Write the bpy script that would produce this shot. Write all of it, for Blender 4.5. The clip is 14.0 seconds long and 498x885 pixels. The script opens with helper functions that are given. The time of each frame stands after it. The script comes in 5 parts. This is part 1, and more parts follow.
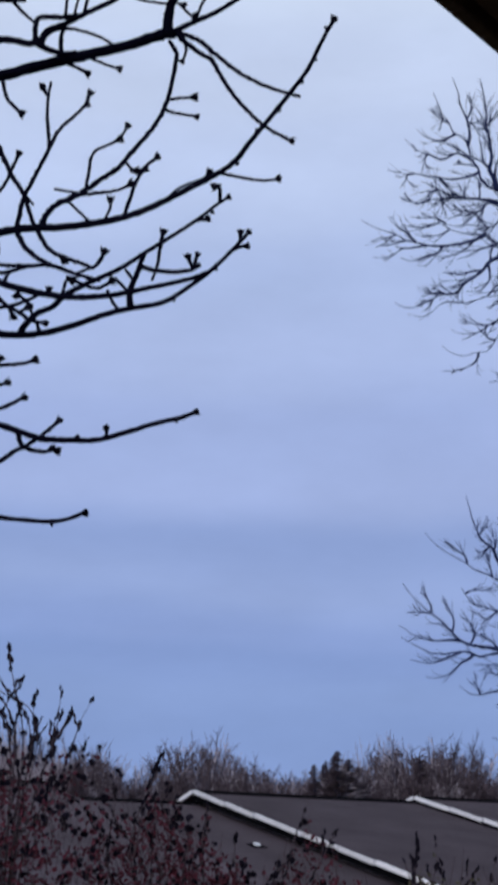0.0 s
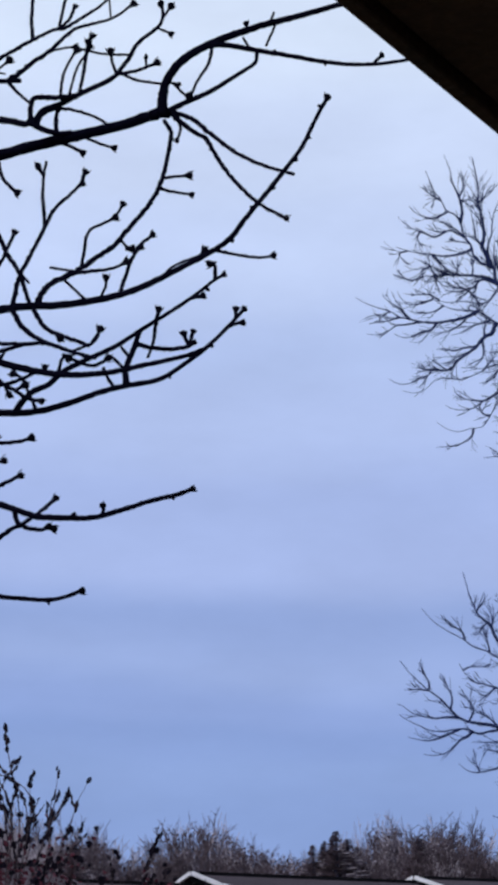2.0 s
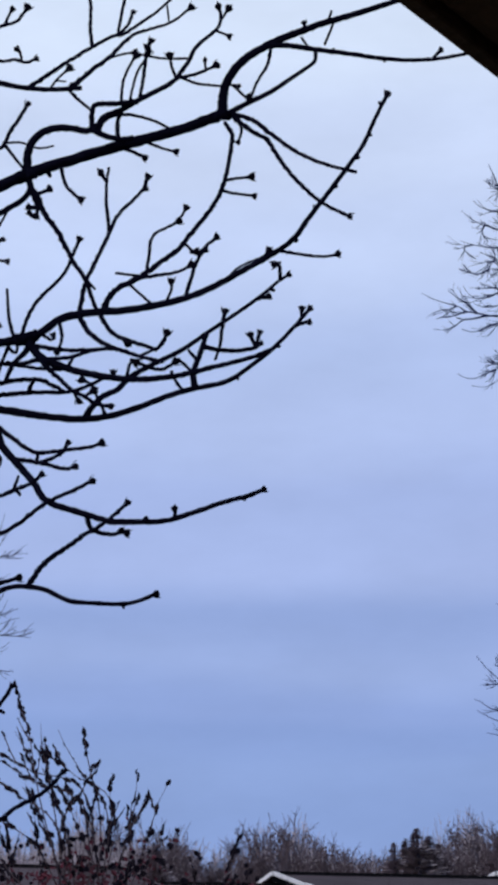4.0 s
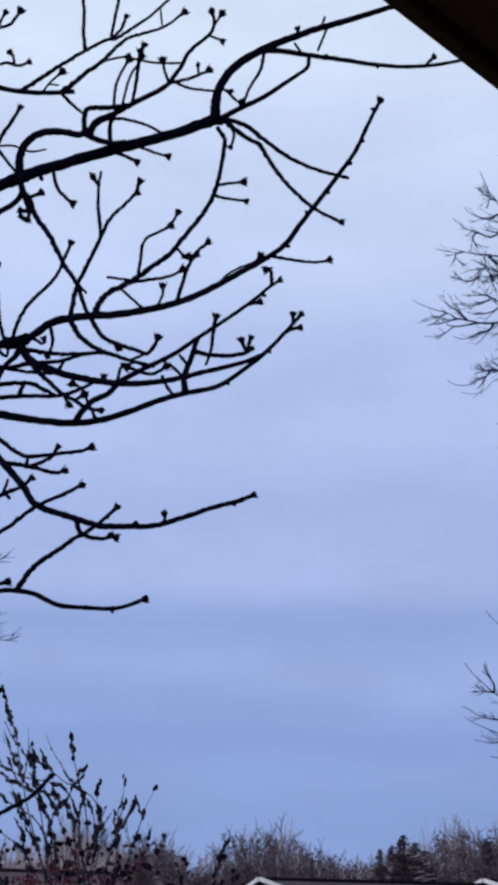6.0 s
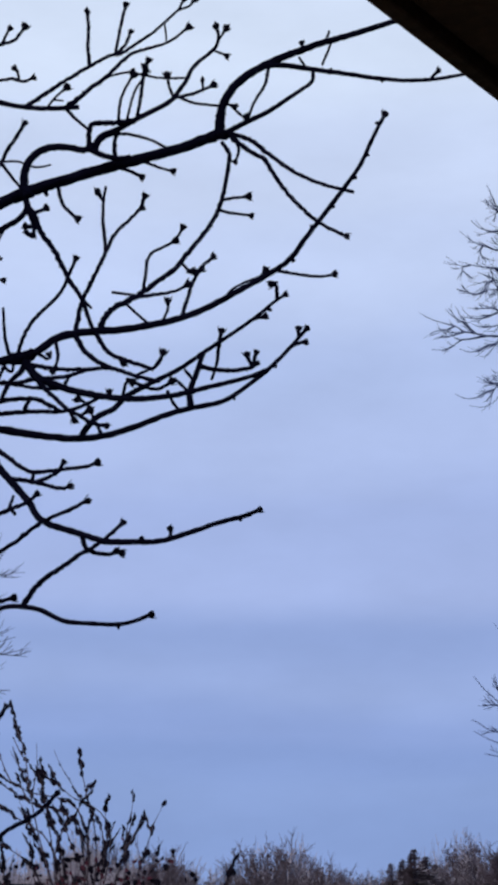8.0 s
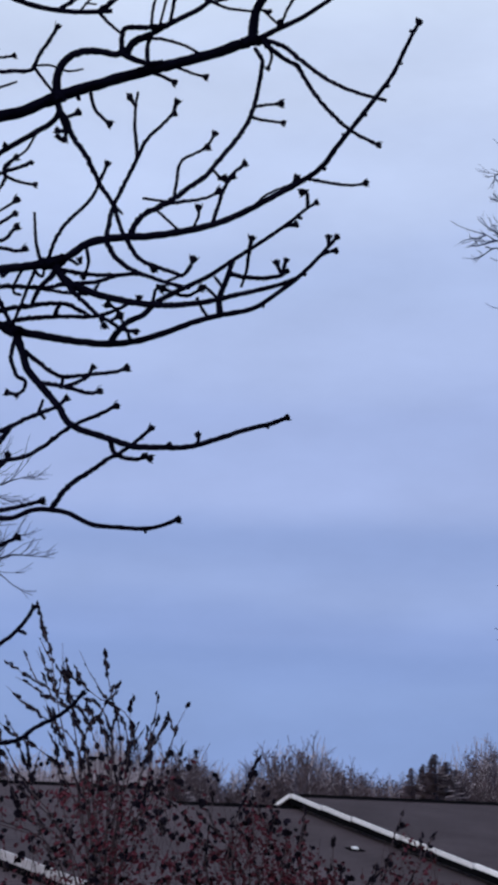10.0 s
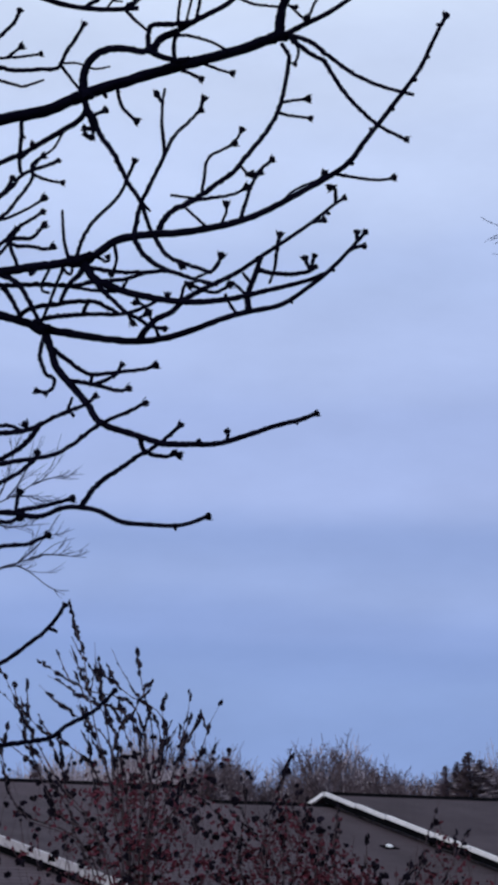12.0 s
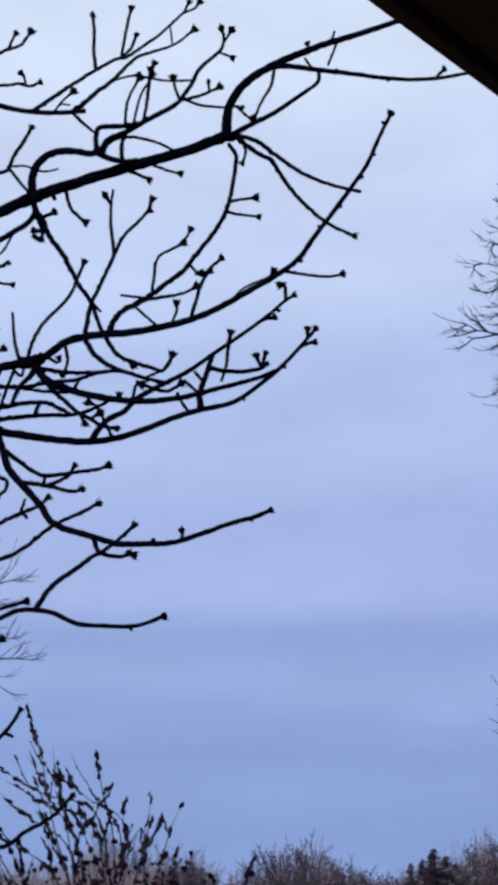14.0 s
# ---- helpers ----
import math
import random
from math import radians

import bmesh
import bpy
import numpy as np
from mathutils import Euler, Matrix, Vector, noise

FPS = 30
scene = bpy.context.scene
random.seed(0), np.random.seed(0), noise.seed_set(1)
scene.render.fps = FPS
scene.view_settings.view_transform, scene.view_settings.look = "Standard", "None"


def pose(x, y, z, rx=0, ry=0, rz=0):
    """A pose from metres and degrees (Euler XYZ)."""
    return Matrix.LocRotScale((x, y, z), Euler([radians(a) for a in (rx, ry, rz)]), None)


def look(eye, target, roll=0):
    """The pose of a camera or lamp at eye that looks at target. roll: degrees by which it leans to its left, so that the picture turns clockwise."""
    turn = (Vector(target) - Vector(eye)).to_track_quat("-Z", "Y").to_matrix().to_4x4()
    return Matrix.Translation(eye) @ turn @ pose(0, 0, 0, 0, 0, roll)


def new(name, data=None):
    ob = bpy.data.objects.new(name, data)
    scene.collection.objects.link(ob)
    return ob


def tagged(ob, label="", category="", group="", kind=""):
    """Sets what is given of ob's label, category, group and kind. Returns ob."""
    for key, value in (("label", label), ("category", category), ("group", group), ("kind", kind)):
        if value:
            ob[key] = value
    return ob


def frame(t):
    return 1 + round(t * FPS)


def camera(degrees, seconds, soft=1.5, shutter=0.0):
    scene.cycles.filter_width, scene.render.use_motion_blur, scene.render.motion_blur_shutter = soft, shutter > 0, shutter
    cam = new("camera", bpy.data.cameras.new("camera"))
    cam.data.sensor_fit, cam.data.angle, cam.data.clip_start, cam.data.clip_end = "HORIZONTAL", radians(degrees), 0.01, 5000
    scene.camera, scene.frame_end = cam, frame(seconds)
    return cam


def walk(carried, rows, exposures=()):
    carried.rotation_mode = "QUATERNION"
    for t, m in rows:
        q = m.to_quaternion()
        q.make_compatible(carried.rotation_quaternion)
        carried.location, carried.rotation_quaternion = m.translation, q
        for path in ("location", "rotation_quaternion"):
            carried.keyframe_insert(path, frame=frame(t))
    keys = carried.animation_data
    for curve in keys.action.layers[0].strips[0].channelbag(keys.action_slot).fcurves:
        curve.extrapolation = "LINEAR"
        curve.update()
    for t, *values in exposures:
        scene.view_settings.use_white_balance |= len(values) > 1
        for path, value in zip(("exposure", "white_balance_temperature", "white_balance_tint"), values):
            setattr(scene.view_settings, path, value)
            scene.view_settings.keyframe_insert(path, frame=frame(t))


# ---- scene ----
# ---- camera ----
# seconds, three turns in degrees, the eye in metres: held by hand, it sways by about a centimetre
PATH = (
    (0, 105.129, -0.090, -0.048, -0.0016, -0.0064, 1.5967),
    (0.5, 106.916, 0.061, -0.095, -0.0089, 0.0021, 1.6024),
    (1, 107.660, 0.006, -0.063, -0.0097, 0.0065, 1.6002),
    (1.5, 107.743, 0.235, -0.059, -0.0036, 0.0083, 1.6026),
    (2, 107.486, 0.365, -0.066, -0.0051, 0.0020, 1.5958),
    (2.5, 107.707, 0.704, -0.542, -0.0068, -0.0010, 1.5969),
    (3, 107.315, 0.897, 0.679, 0.0010, -0.0048, 1.5957),
    (3.5, 107.260, 1.089, 1.852, 0.0003, 0.0040, 1.6001),
    (3.7, 107.427, 1.264, 2.444, -0.0036, -0.0019, 1.5957),
    (6, 107.666, 0.937, 1.990, -0.0069, 0.0025, 1.5970),
    (6.5, 107.641, 0.603, 2.204, -0.0060, -0.0045, 1.5956),
    (7, 108.051, 0.484, 2.700, -0.0033, 0.0049, 1.6000),
    (7.5, 108.309, 1.209, 2.568, 0.0006, 0.0086, 1.5978),
    (8, 108.094, 1.097, 2.317, -0.0008, 0.0093, 1.6009),
    (8.5, 108.312, 0.867, 2.746, -0.0008, 0.0124, 1.6057),
    (9, 106.354, -0.034, 2.710, 0.0048, 0.0011, 1.6051),
    (9.2, 105.359, 0.110, 2.711, 0.0040, -0.0100, 1.5969),
    (11.3, 105.194, -0.226, 3.143, -0.0019, -0.0205, 1.5981),
    (11.5, 105.227, 0.069, 3.349, -0.0014, -0.0079, 1.5968),
    (12, 105.199, 0.194, 3.902, 0.0037, -0.0085, 1.5946),
    (12.5, 106.222, 0.527, 3.755, -0.0014, 0.0038, 1.5947),
    (13, 106.777, 0.662, 3.452, 0.0017, 0.0061, 1.5971),
    (13.5, 107.751, 1.561, 2.335, 0.0074, 0.0077, 1.5956),
    (14, 108.162, 1.676, 2.974, 0.0089, 0.0041, 1.5967),
)
cam = camera(15.0, 14.0, soft=4.3, shutter=0.5)
walk(cam, [(t, pose(x, y, z, rx, ry, rz)) for t, rx, ry, rz, x, y, z in PATH],
     exposures=[(0.0, -0.12), (0.5, -0.04), (1.0, 0.0), (3.5, 0.0), (6.0, -0.02), (8.0, -0.04), (9.0, -0.06), (11.3, -0.05), (12.0, -0.02), (13.0, -0.06), (14.0, -0.03)])

# ---- world and light: an overcast dusk ----
world = bpy.data.worlds.new("overcast_sky")
scene.world = world
world.use_nodes = True
wn, wl = world.node_tree.nodes, world.node_tree.links
wn.clear()
w_out = wn.new("ShaderNodeOutputWorld")
w_bg = wn.new("ShaderNodeBackground")
w_bg.inputs["Strength"].default_value = 1.0
wl.new(w_bg.outputs[0], w_out.inputs[0])
w_tc = wn.new("ShaderNodeTexCoord")
w_sep = wn.new("ShaderNodeSeparateXYZ")
wl.new(w_tc.outputs["Generated"], w_sep.inputs[0])


def w_noise(sx, sy, sz, scale, detail, rough):
    mp = wn.new("ShaderNodeMapping")
    mp.inputs["Scale"].default_value = (sx, sy, sz)
    mp.inputs["Rotation"].default_value = (0.0, radians(0.6), 0.0)
    nz = wn.new("ShaderNodeTexNoise")
    nz.inputs["Scale"].default_value = scale
    nz.inputs["Detail"].default_value = detail
    nz.inputs["Roughness"].default_value = rough
    wl.new(w_tc.outputs["Generated"], mp.inputs[0])
    wl.new(mp.outputs[0], nz.inputs[0])
    return nz.outputs["Fac"]


def w_math(op, a, b):
    n = wn.new("ShaderNodeMath")
    n.operation = op
    for slot, v in ((0, a), (1, b)):
        if isinstance(v, (int, float)):
            n.inputs[slot].default_value = v
        else:
            wl.new(v, n.inputs[slot])
    return n.outputs[0]


# layered stratus: the height in the sky, shifted by long flat noise
w_bands = w_noise(1.0, 1.0, 9.0, 2.6, 3.0, 0.5)
w_puffs = w_noise(1.0, 1.0, 2.6, 4.5, 3.0, 0.55)
w_h = w_math("ADD", w_sep.outputs["Z"], w_math("MULTIPLY", w_math("SUBTRACT", w_bands, 0.5), 0.030))
w_h = w_math("ADD", w_h, w_math("MULTIPLY", w_math("SUBTRACT", w_puffs, 0.5), 0.034))
w_h = w_math("ADD", w_h, w_math("MULTIPLY", w_sep.outputs["X"], 0.012))
w_ramp = wn.new("ShaderNodeValToRGB")
w_ramp.color_ramp.interpolation = "EASE"
stops = w_ramp.color_ramp.elements
stops[0].position, stops[0].color = 0.0, (0.245, 0.355, 0.68, 1)
stops[1].position, stops[1].color = 1.0, (0.73, 0.84, 1.03, 1)
for at, colour in ((0.10, (0.241, 0.350, 0.692, 1)), (0.132, (0.262, 0.372, 0.712, 1)), (0.147, (0.246, 0.350, 0.687, 1)), (0.163, (0.276, 0.380, 0.728, 1)), (0.184, (0.335, 0.443, 0.792, 1)),
                   (0.212, (0.300, 0.404, 0.743, 1)), (0.240, (0.399, 0.500, 0.846, 1)), (0.272, (0.389, 0.490, 0.830, 1)), (0.31, (0.463, 0.570, 0.902, 1)),
                   (0.34, (0.468, 0.580, 0.907, 1)), (0.40, (0.576, 0.685, 0.974, 1)), (0.44, (0.630, 0.735, 0.994, 1)), (0.50, (0.705, 0.812, 1.015, 1))):
    stop = stops.new(at)
    stop.color = colour
wl.new(w_h, w_ramp.inputs[0])
w_sky = wn.new("ShaderNodeTexSky")
w_sky.sky_type = "NISHITA"
w_sky.sun_disc = False
w_sky.sun_elevation = radians(24)
w_sky.sun_rotation = radians(150)
w_dim = wn.new("ShaderNodeMixRGB")
w_dim.blend_type = "MULTIPLY"
w_dim.inputs[0].default_value = 1.0
w_dim.inputs[2].default_value = (0.08, 0.08, 0.08, 1)
wl.new(w_sky.outputs[0], w_dim.inputs[1])
w_mix = wn.new("ShaderNodeMixRGB")
w_mix.inputs[0].default_value = 0.93
wl.new(w_dim.outputs[0], w_mix.inputs[1])
# ragged paler and darker shreds of cloud
w_shred = w_noise(1.0, 1.0, 2.4, 8.0, 5.0, 0.6)
w_tone = w_math("ADD", w_math("MULTIPLY", w_math("SUBTRACT", w_shred, 0.5), 0.30), 1.0)
w_cloud = wn.new("ShaderNodeMixRGB")
w_cloud.blend_type = "MULTIPLY"
w_cloud.inputs[0].default_value = 1.0
wl.new(w_ramp.outputs[0], w_cloud.inputs[1])
wl.new(w_tone, w_cloud.inputs[2])
wl.new(w_cloud.outputs[0], w_mix.inputs[2])
wl.new(w_mix.outputs[0], w_bg.inputs[0])

sun = new("sun", bpy.data.lights.new("sun", "SUN"))
sun.data.energy, sun.data.angle, sun.data.color = 1.4, radians(40), (1.0, 0.96, 0.92)
sun.matrix_world = look((0, 0, 30), (10, 17, 19.5))


# ---- materials ----
def surface(name, colour, rough=0.8, fine=40.0, broad=3.0, spread=0.35, bump=0.3, metal=0.0, tint=None, pieces=False, spec=0.3):
    """Noise at two scales between a darker and a lighter tone, with fine relief."""
    m = bpy.data.materials.new(name)
    m.use_nodes = True
    n, l = m.node_tree.nodes, m.node_tree.links
    b = n["Principled BSDF"]
    b.inputs["Roughness"].default_value = rough
    b.inputs["Metallic"].default_value = metal
    b.inputs["Specular IOR Level"].default_value = spec
    tc = n.new("ShaderNodeTexCoord")
    n1, n2 = n.new("ShaderNodeTexNoise"), n.new("ShaderNodeTexNoise")
    n1.inputs["Scale"].default_value, n1.inputs["Detail"].default_value = broad, 4.0
    n2.inputs["Scale"].default_value, n2.inputs["Detail"].default_value = fine, 5.0
    l.new(tc.outputs["Object"], n1.inputs[0])
    l.new(tc.outputs["Object"], n2.inputs[0])
    add = n.new("ShaderNodeMath")
    add.operation = "MULTIPLY_ADD"
    l.new(n1.outputs["Fac"], add.inputs[0])
    add.inputs[1].default_value = 0.55
    half = n.new("ShaderNodeMath")
    half.operation = "MULTIPLY"
    half.inputs[1].default_value = 0.45
    l.new(n2.outputs["Fac"], half.inputs[0])
    l.new(half.outputs[0], add.inputs[2])
    ramp = n.new("ShaderNodeValToRGB")
    lo = [c * (1 - spread) for c in colour]
    hi = list(tint) if tint else [min(1.0, c * (1 + spread)) for c in colour]
    ramp.color_ramp.elements[0].position, ramp.color_ramp.elements[0].color = 0.32, (*lo, 1)
    ramp.color_ramp.elements[1].position, ramp.color_ramp.elements[1].color = 0.68, (*hi, 1)
    l.new(add.outputs[0], ramp.inputs[0])
    out = ramp.outputs[0]
    if pieces:
        inf = n.new("ShaderNodeObjectInfo")
        geo = n.new("ShaderNodeNewGeometry")
        s = n.new("ShaderNodeMath")
        s.operation = "ADD"
        l.new(inf.outputs["Random"], s.inputs[0])
        l.new(geo.outputs["Random Per Island"], s.inputs[1])
        mr = n.new("ShaderNodeMapRange")
        mr.inputs["From Max"].default_value = 2.0
        mr.inputs["To Min"].default_value, mr.inputs["To Max"].default_value = 0.65, 1.35
        l.new(s.outputs[0], mr.inputs[0])
        hsv = n.new("ShaderNodeHueSaturation")
        l.new(mr.outputs[0], hsv.inputs["Value"])
        l.new(out, hsv.inputs["Color"])
        out = hsv.outputs[0]
    l.new(out, b.inputs["Base Color"])
    if bump:
        bp = n.new("ShaderNodeBump")
        bp.inputs["Strength"].default_value = bump
        bp.inputs["Distance"].default_value = 0.01
        l.new(n2.outputs["Fac"], bp.inputs["Height"])
        l.new(bp.outputs[0], b.inputs["Normal"])
    return m


# bark and buds coloured far below real bark, as a backlit silhouette
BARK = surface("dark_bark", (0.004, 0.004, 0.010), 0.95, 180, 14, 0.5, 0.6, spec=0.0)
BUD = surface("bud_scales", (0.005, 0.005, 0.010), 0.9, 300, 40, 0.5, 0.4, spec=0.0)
# blue tint in this bark stands in for haze
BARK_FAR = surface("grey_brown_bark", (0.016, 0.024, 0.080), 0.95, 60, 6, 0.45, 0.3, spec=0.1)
# bark lightened and blued to imitate haze on the farther tree
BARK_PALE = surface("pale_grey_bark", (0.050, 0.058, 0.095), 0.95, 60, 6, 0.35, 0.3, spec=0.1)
STEM = surface("shrub_stem", (0.060, 0.043, 0.050), 0.9, 120, 10, 0.4, 0.3, spec=0.1)
RED_LEAF = surface("red_brown_leaf", (0.080, 0.019, 0.030), 0.8, 60, 3, 0.45, 0.2, pieces=True, spec=0.1)
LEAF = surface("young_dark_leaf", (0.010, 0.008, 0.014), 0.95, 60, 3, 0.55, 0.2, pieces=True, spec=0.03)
OLIVE_LEAF = surface("olive_brown_leaf", (0.085, 0.075, 0.05), 0.8, 60, 3, 0.45, 0.2, pieces=True, spec=0.1)
WOODS_BROWN = surface("far_dry_leaves", (0.080, 0.061, 0.071), 0.95, 4, 0.35, 0.45, 0.2, pieces=True, spec=0.05)
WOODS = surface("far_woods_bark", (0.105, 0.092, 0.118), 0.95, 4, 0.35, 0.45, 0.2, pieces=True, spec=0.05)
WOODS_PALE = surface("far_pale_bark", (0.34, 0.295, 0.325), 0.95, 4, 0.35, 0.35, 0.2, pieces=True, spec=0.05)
# black of the ridge vents, and of the painted shade under the rakes
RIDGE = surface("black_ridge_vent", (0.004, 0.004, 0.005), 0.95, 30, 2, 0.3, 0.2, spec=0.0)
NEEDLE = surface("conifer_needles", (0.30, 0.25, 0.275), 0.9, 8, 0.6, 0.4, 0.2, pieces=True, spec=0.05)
SHINGLE = surface("asphalt_shingle", (0.065, 0.050, 0.059), 0.95, 35, 0.9, 0.3, 0.5, pieces=True, spec=0.1)
TRIM = surface("white_painted_trim", (0.80, 0.77, 0.78), 0.6, 25, 2, 0.12, 0.15, pieces=True)
GREY_TRIM = surface("weathered_grey_trim", (0.46, 0.43, 0.45), 0.8, 25, 2, 0.3, 0.25, pieces=True)
SIDING = surface("taupe_siding", (0.26, 0.22, 0.21), 0.8, 20, 1.2, 0.15, 0.2)
GLASS = surface("window_glass", (0.03, 0.035, 0.04), 0.08, 3, 1, 0.1, 0.0, spec=0.6)
STAINED = surface("dark_stained_board", (0.05, 0.024, 0.013), 0.75, 55, 4, 0.5, 0.5, pieces=True, spec=0.2)
GRASS = surface("winter_grass", (0.055, 0.06, 0.025), 0.95, 14, 0.3, 0.4, 0.6, tint=(0.10, 0.085, 0.05))
CONCRETE = surface("porch_concrete", (0.20, 0.19, 0.18), 0.9, 30, 1.5, 0.2, 0.3)
BRICK = surface("brown_house_brick", (0.14, 0.075, 0.055), 0.9, 40, 2.5, 0.3, 0.5, pieces=True)
METAL = surface("pale_vent_metal", (0.72, 0.72, 0.74), 0.45, 40, 4, 0.1, 0.1)


# ---- builders ----
def part(name, bm, material, parent=None, label="", smooth=False):
    """Links a bmesh as one mesh object, under a thing or a part."""
    me = bpy.data.meshes.new(name)
    bm.normal_update()
    bm.to_mesh(me)
    bm.free()
    if smooth:
        me.polygons.foreach_set("use_smooth", [True] * len(me.polygons))
    me.materials.append(material)
    ob = new(name, me)
    if parent:
        ob.parent = parent
    if label:
        tagged(ob, label)
    return ob


def raw(name, verts, faces, material, parent=None, label="", smooth=False):
    me = bpy.data.meshes.new(name)
    me.from_pydata(verts, [], faces)
    if smooth:
        me.polygons.foreach_set("use_smooth", [True] * len(me.polygons))
    me.materials.append(material)
    ob = new(name, me)
    if parent:
        ob.parent = parent
    if label:
        tagged(ob, label)
    return ob


def thing(name, label, category, group="", kind="", at=(0, 0, 0)):
    ob = new(name)
    ob.location = at
    ob.empty_display_size = 0.1
    return tagged(ob, label, category, group, kind)


def box(bm, lo, hi, m=None, bevel=0.0):
    """A box between two corners, put through m."""
    lo, hi = Vector(lo), Vector(hi)
    made = bmesh.ops.create_cube(bm, size=1.0)["verts"]
    for v in made:
        v.co = Vector([(a + b) / 2 + c * (b - a) for a, b, c in zip(lo, hi, v.co)])
    if bevel:
        edges = list({e for v in made for e in v.link_edges})
        made = bmesh.ops.bevel(bm, geom=edges, offset=bevel, segments=1, affect="EDGES")["verts"]
    if m:
        bmesh.ops.transform(bm, matrix=m, verts=list(made))
    return bm


def spline(points, per=6):
    """A smooth line through the points."""
    if len(points) == 2:
        return [points[0].lerp(points[1], i / per) for i in range(per + 1)]
    q = [points[0] * 2 - points[1], *points, points[-1] * 2 - points[-2]]
    line = []
    for a, b, c, d in zip(q, q[1:], q[2:], q[3:]):
        for i in range(per):
            u = i / per
            line.append(0.5 * (2 * b + (c - a) * u + (2 * a - 5 * b + 4 * c - d) * u * u + (3 * b - a - 3 * c + d) * u ** 3))
    return line + [points[-1].copy()]


def tube(verts, faces, line, radii, sides, rng, rough=0.0):
    """Adds a tapered, slightly knobbly tube along a line."""
    base = len(verts)
    last = len(line) - 1
    for i, p in enumerate(line):
        t = (line[min(i + 1, last)] - line[max(i - 1, 0)])
        t = t.normalized() if t.length > 1e-9 else Vector((0, 0, 1))
        side = t.cross(Vector((0.13, 1, 0.07))).normalized()
        up = side.cross(t)
        r = radii[i] * (1 + rough * rng.uniform(-1, 1))
        for k in range(sides):
            a = 2 * math.pi * k / sides
            verts.append(p + (side * math.cos(a) + up * math.sin(a)) * r)
    for i in range(last):
        for k in range(sides):
            a, b = base + i * sides + k, base + i * sides + (k + 1) % sides
            faces.append((a, b, b + sides, a + sides))
    faces.append(tuple(base + last * sides + k for k in range(sides)))
    faces.append(tuple(base + k for k in reversed(range(sides))))


def turned(start, heading, length, turns, drift):
    """Points of a shoot that leaves start at a heading and turns after each equal step; drift is its lean away in depth."""
    step, points, a = length / (len(turns) + 1), [Vector(start)], heading
    for turn in (0, *turns):
        a += turn
        points.append(points[-1] + Vector((math.cos(radians(a)), drift, math.sin(radians(a)))) * step)
    return points


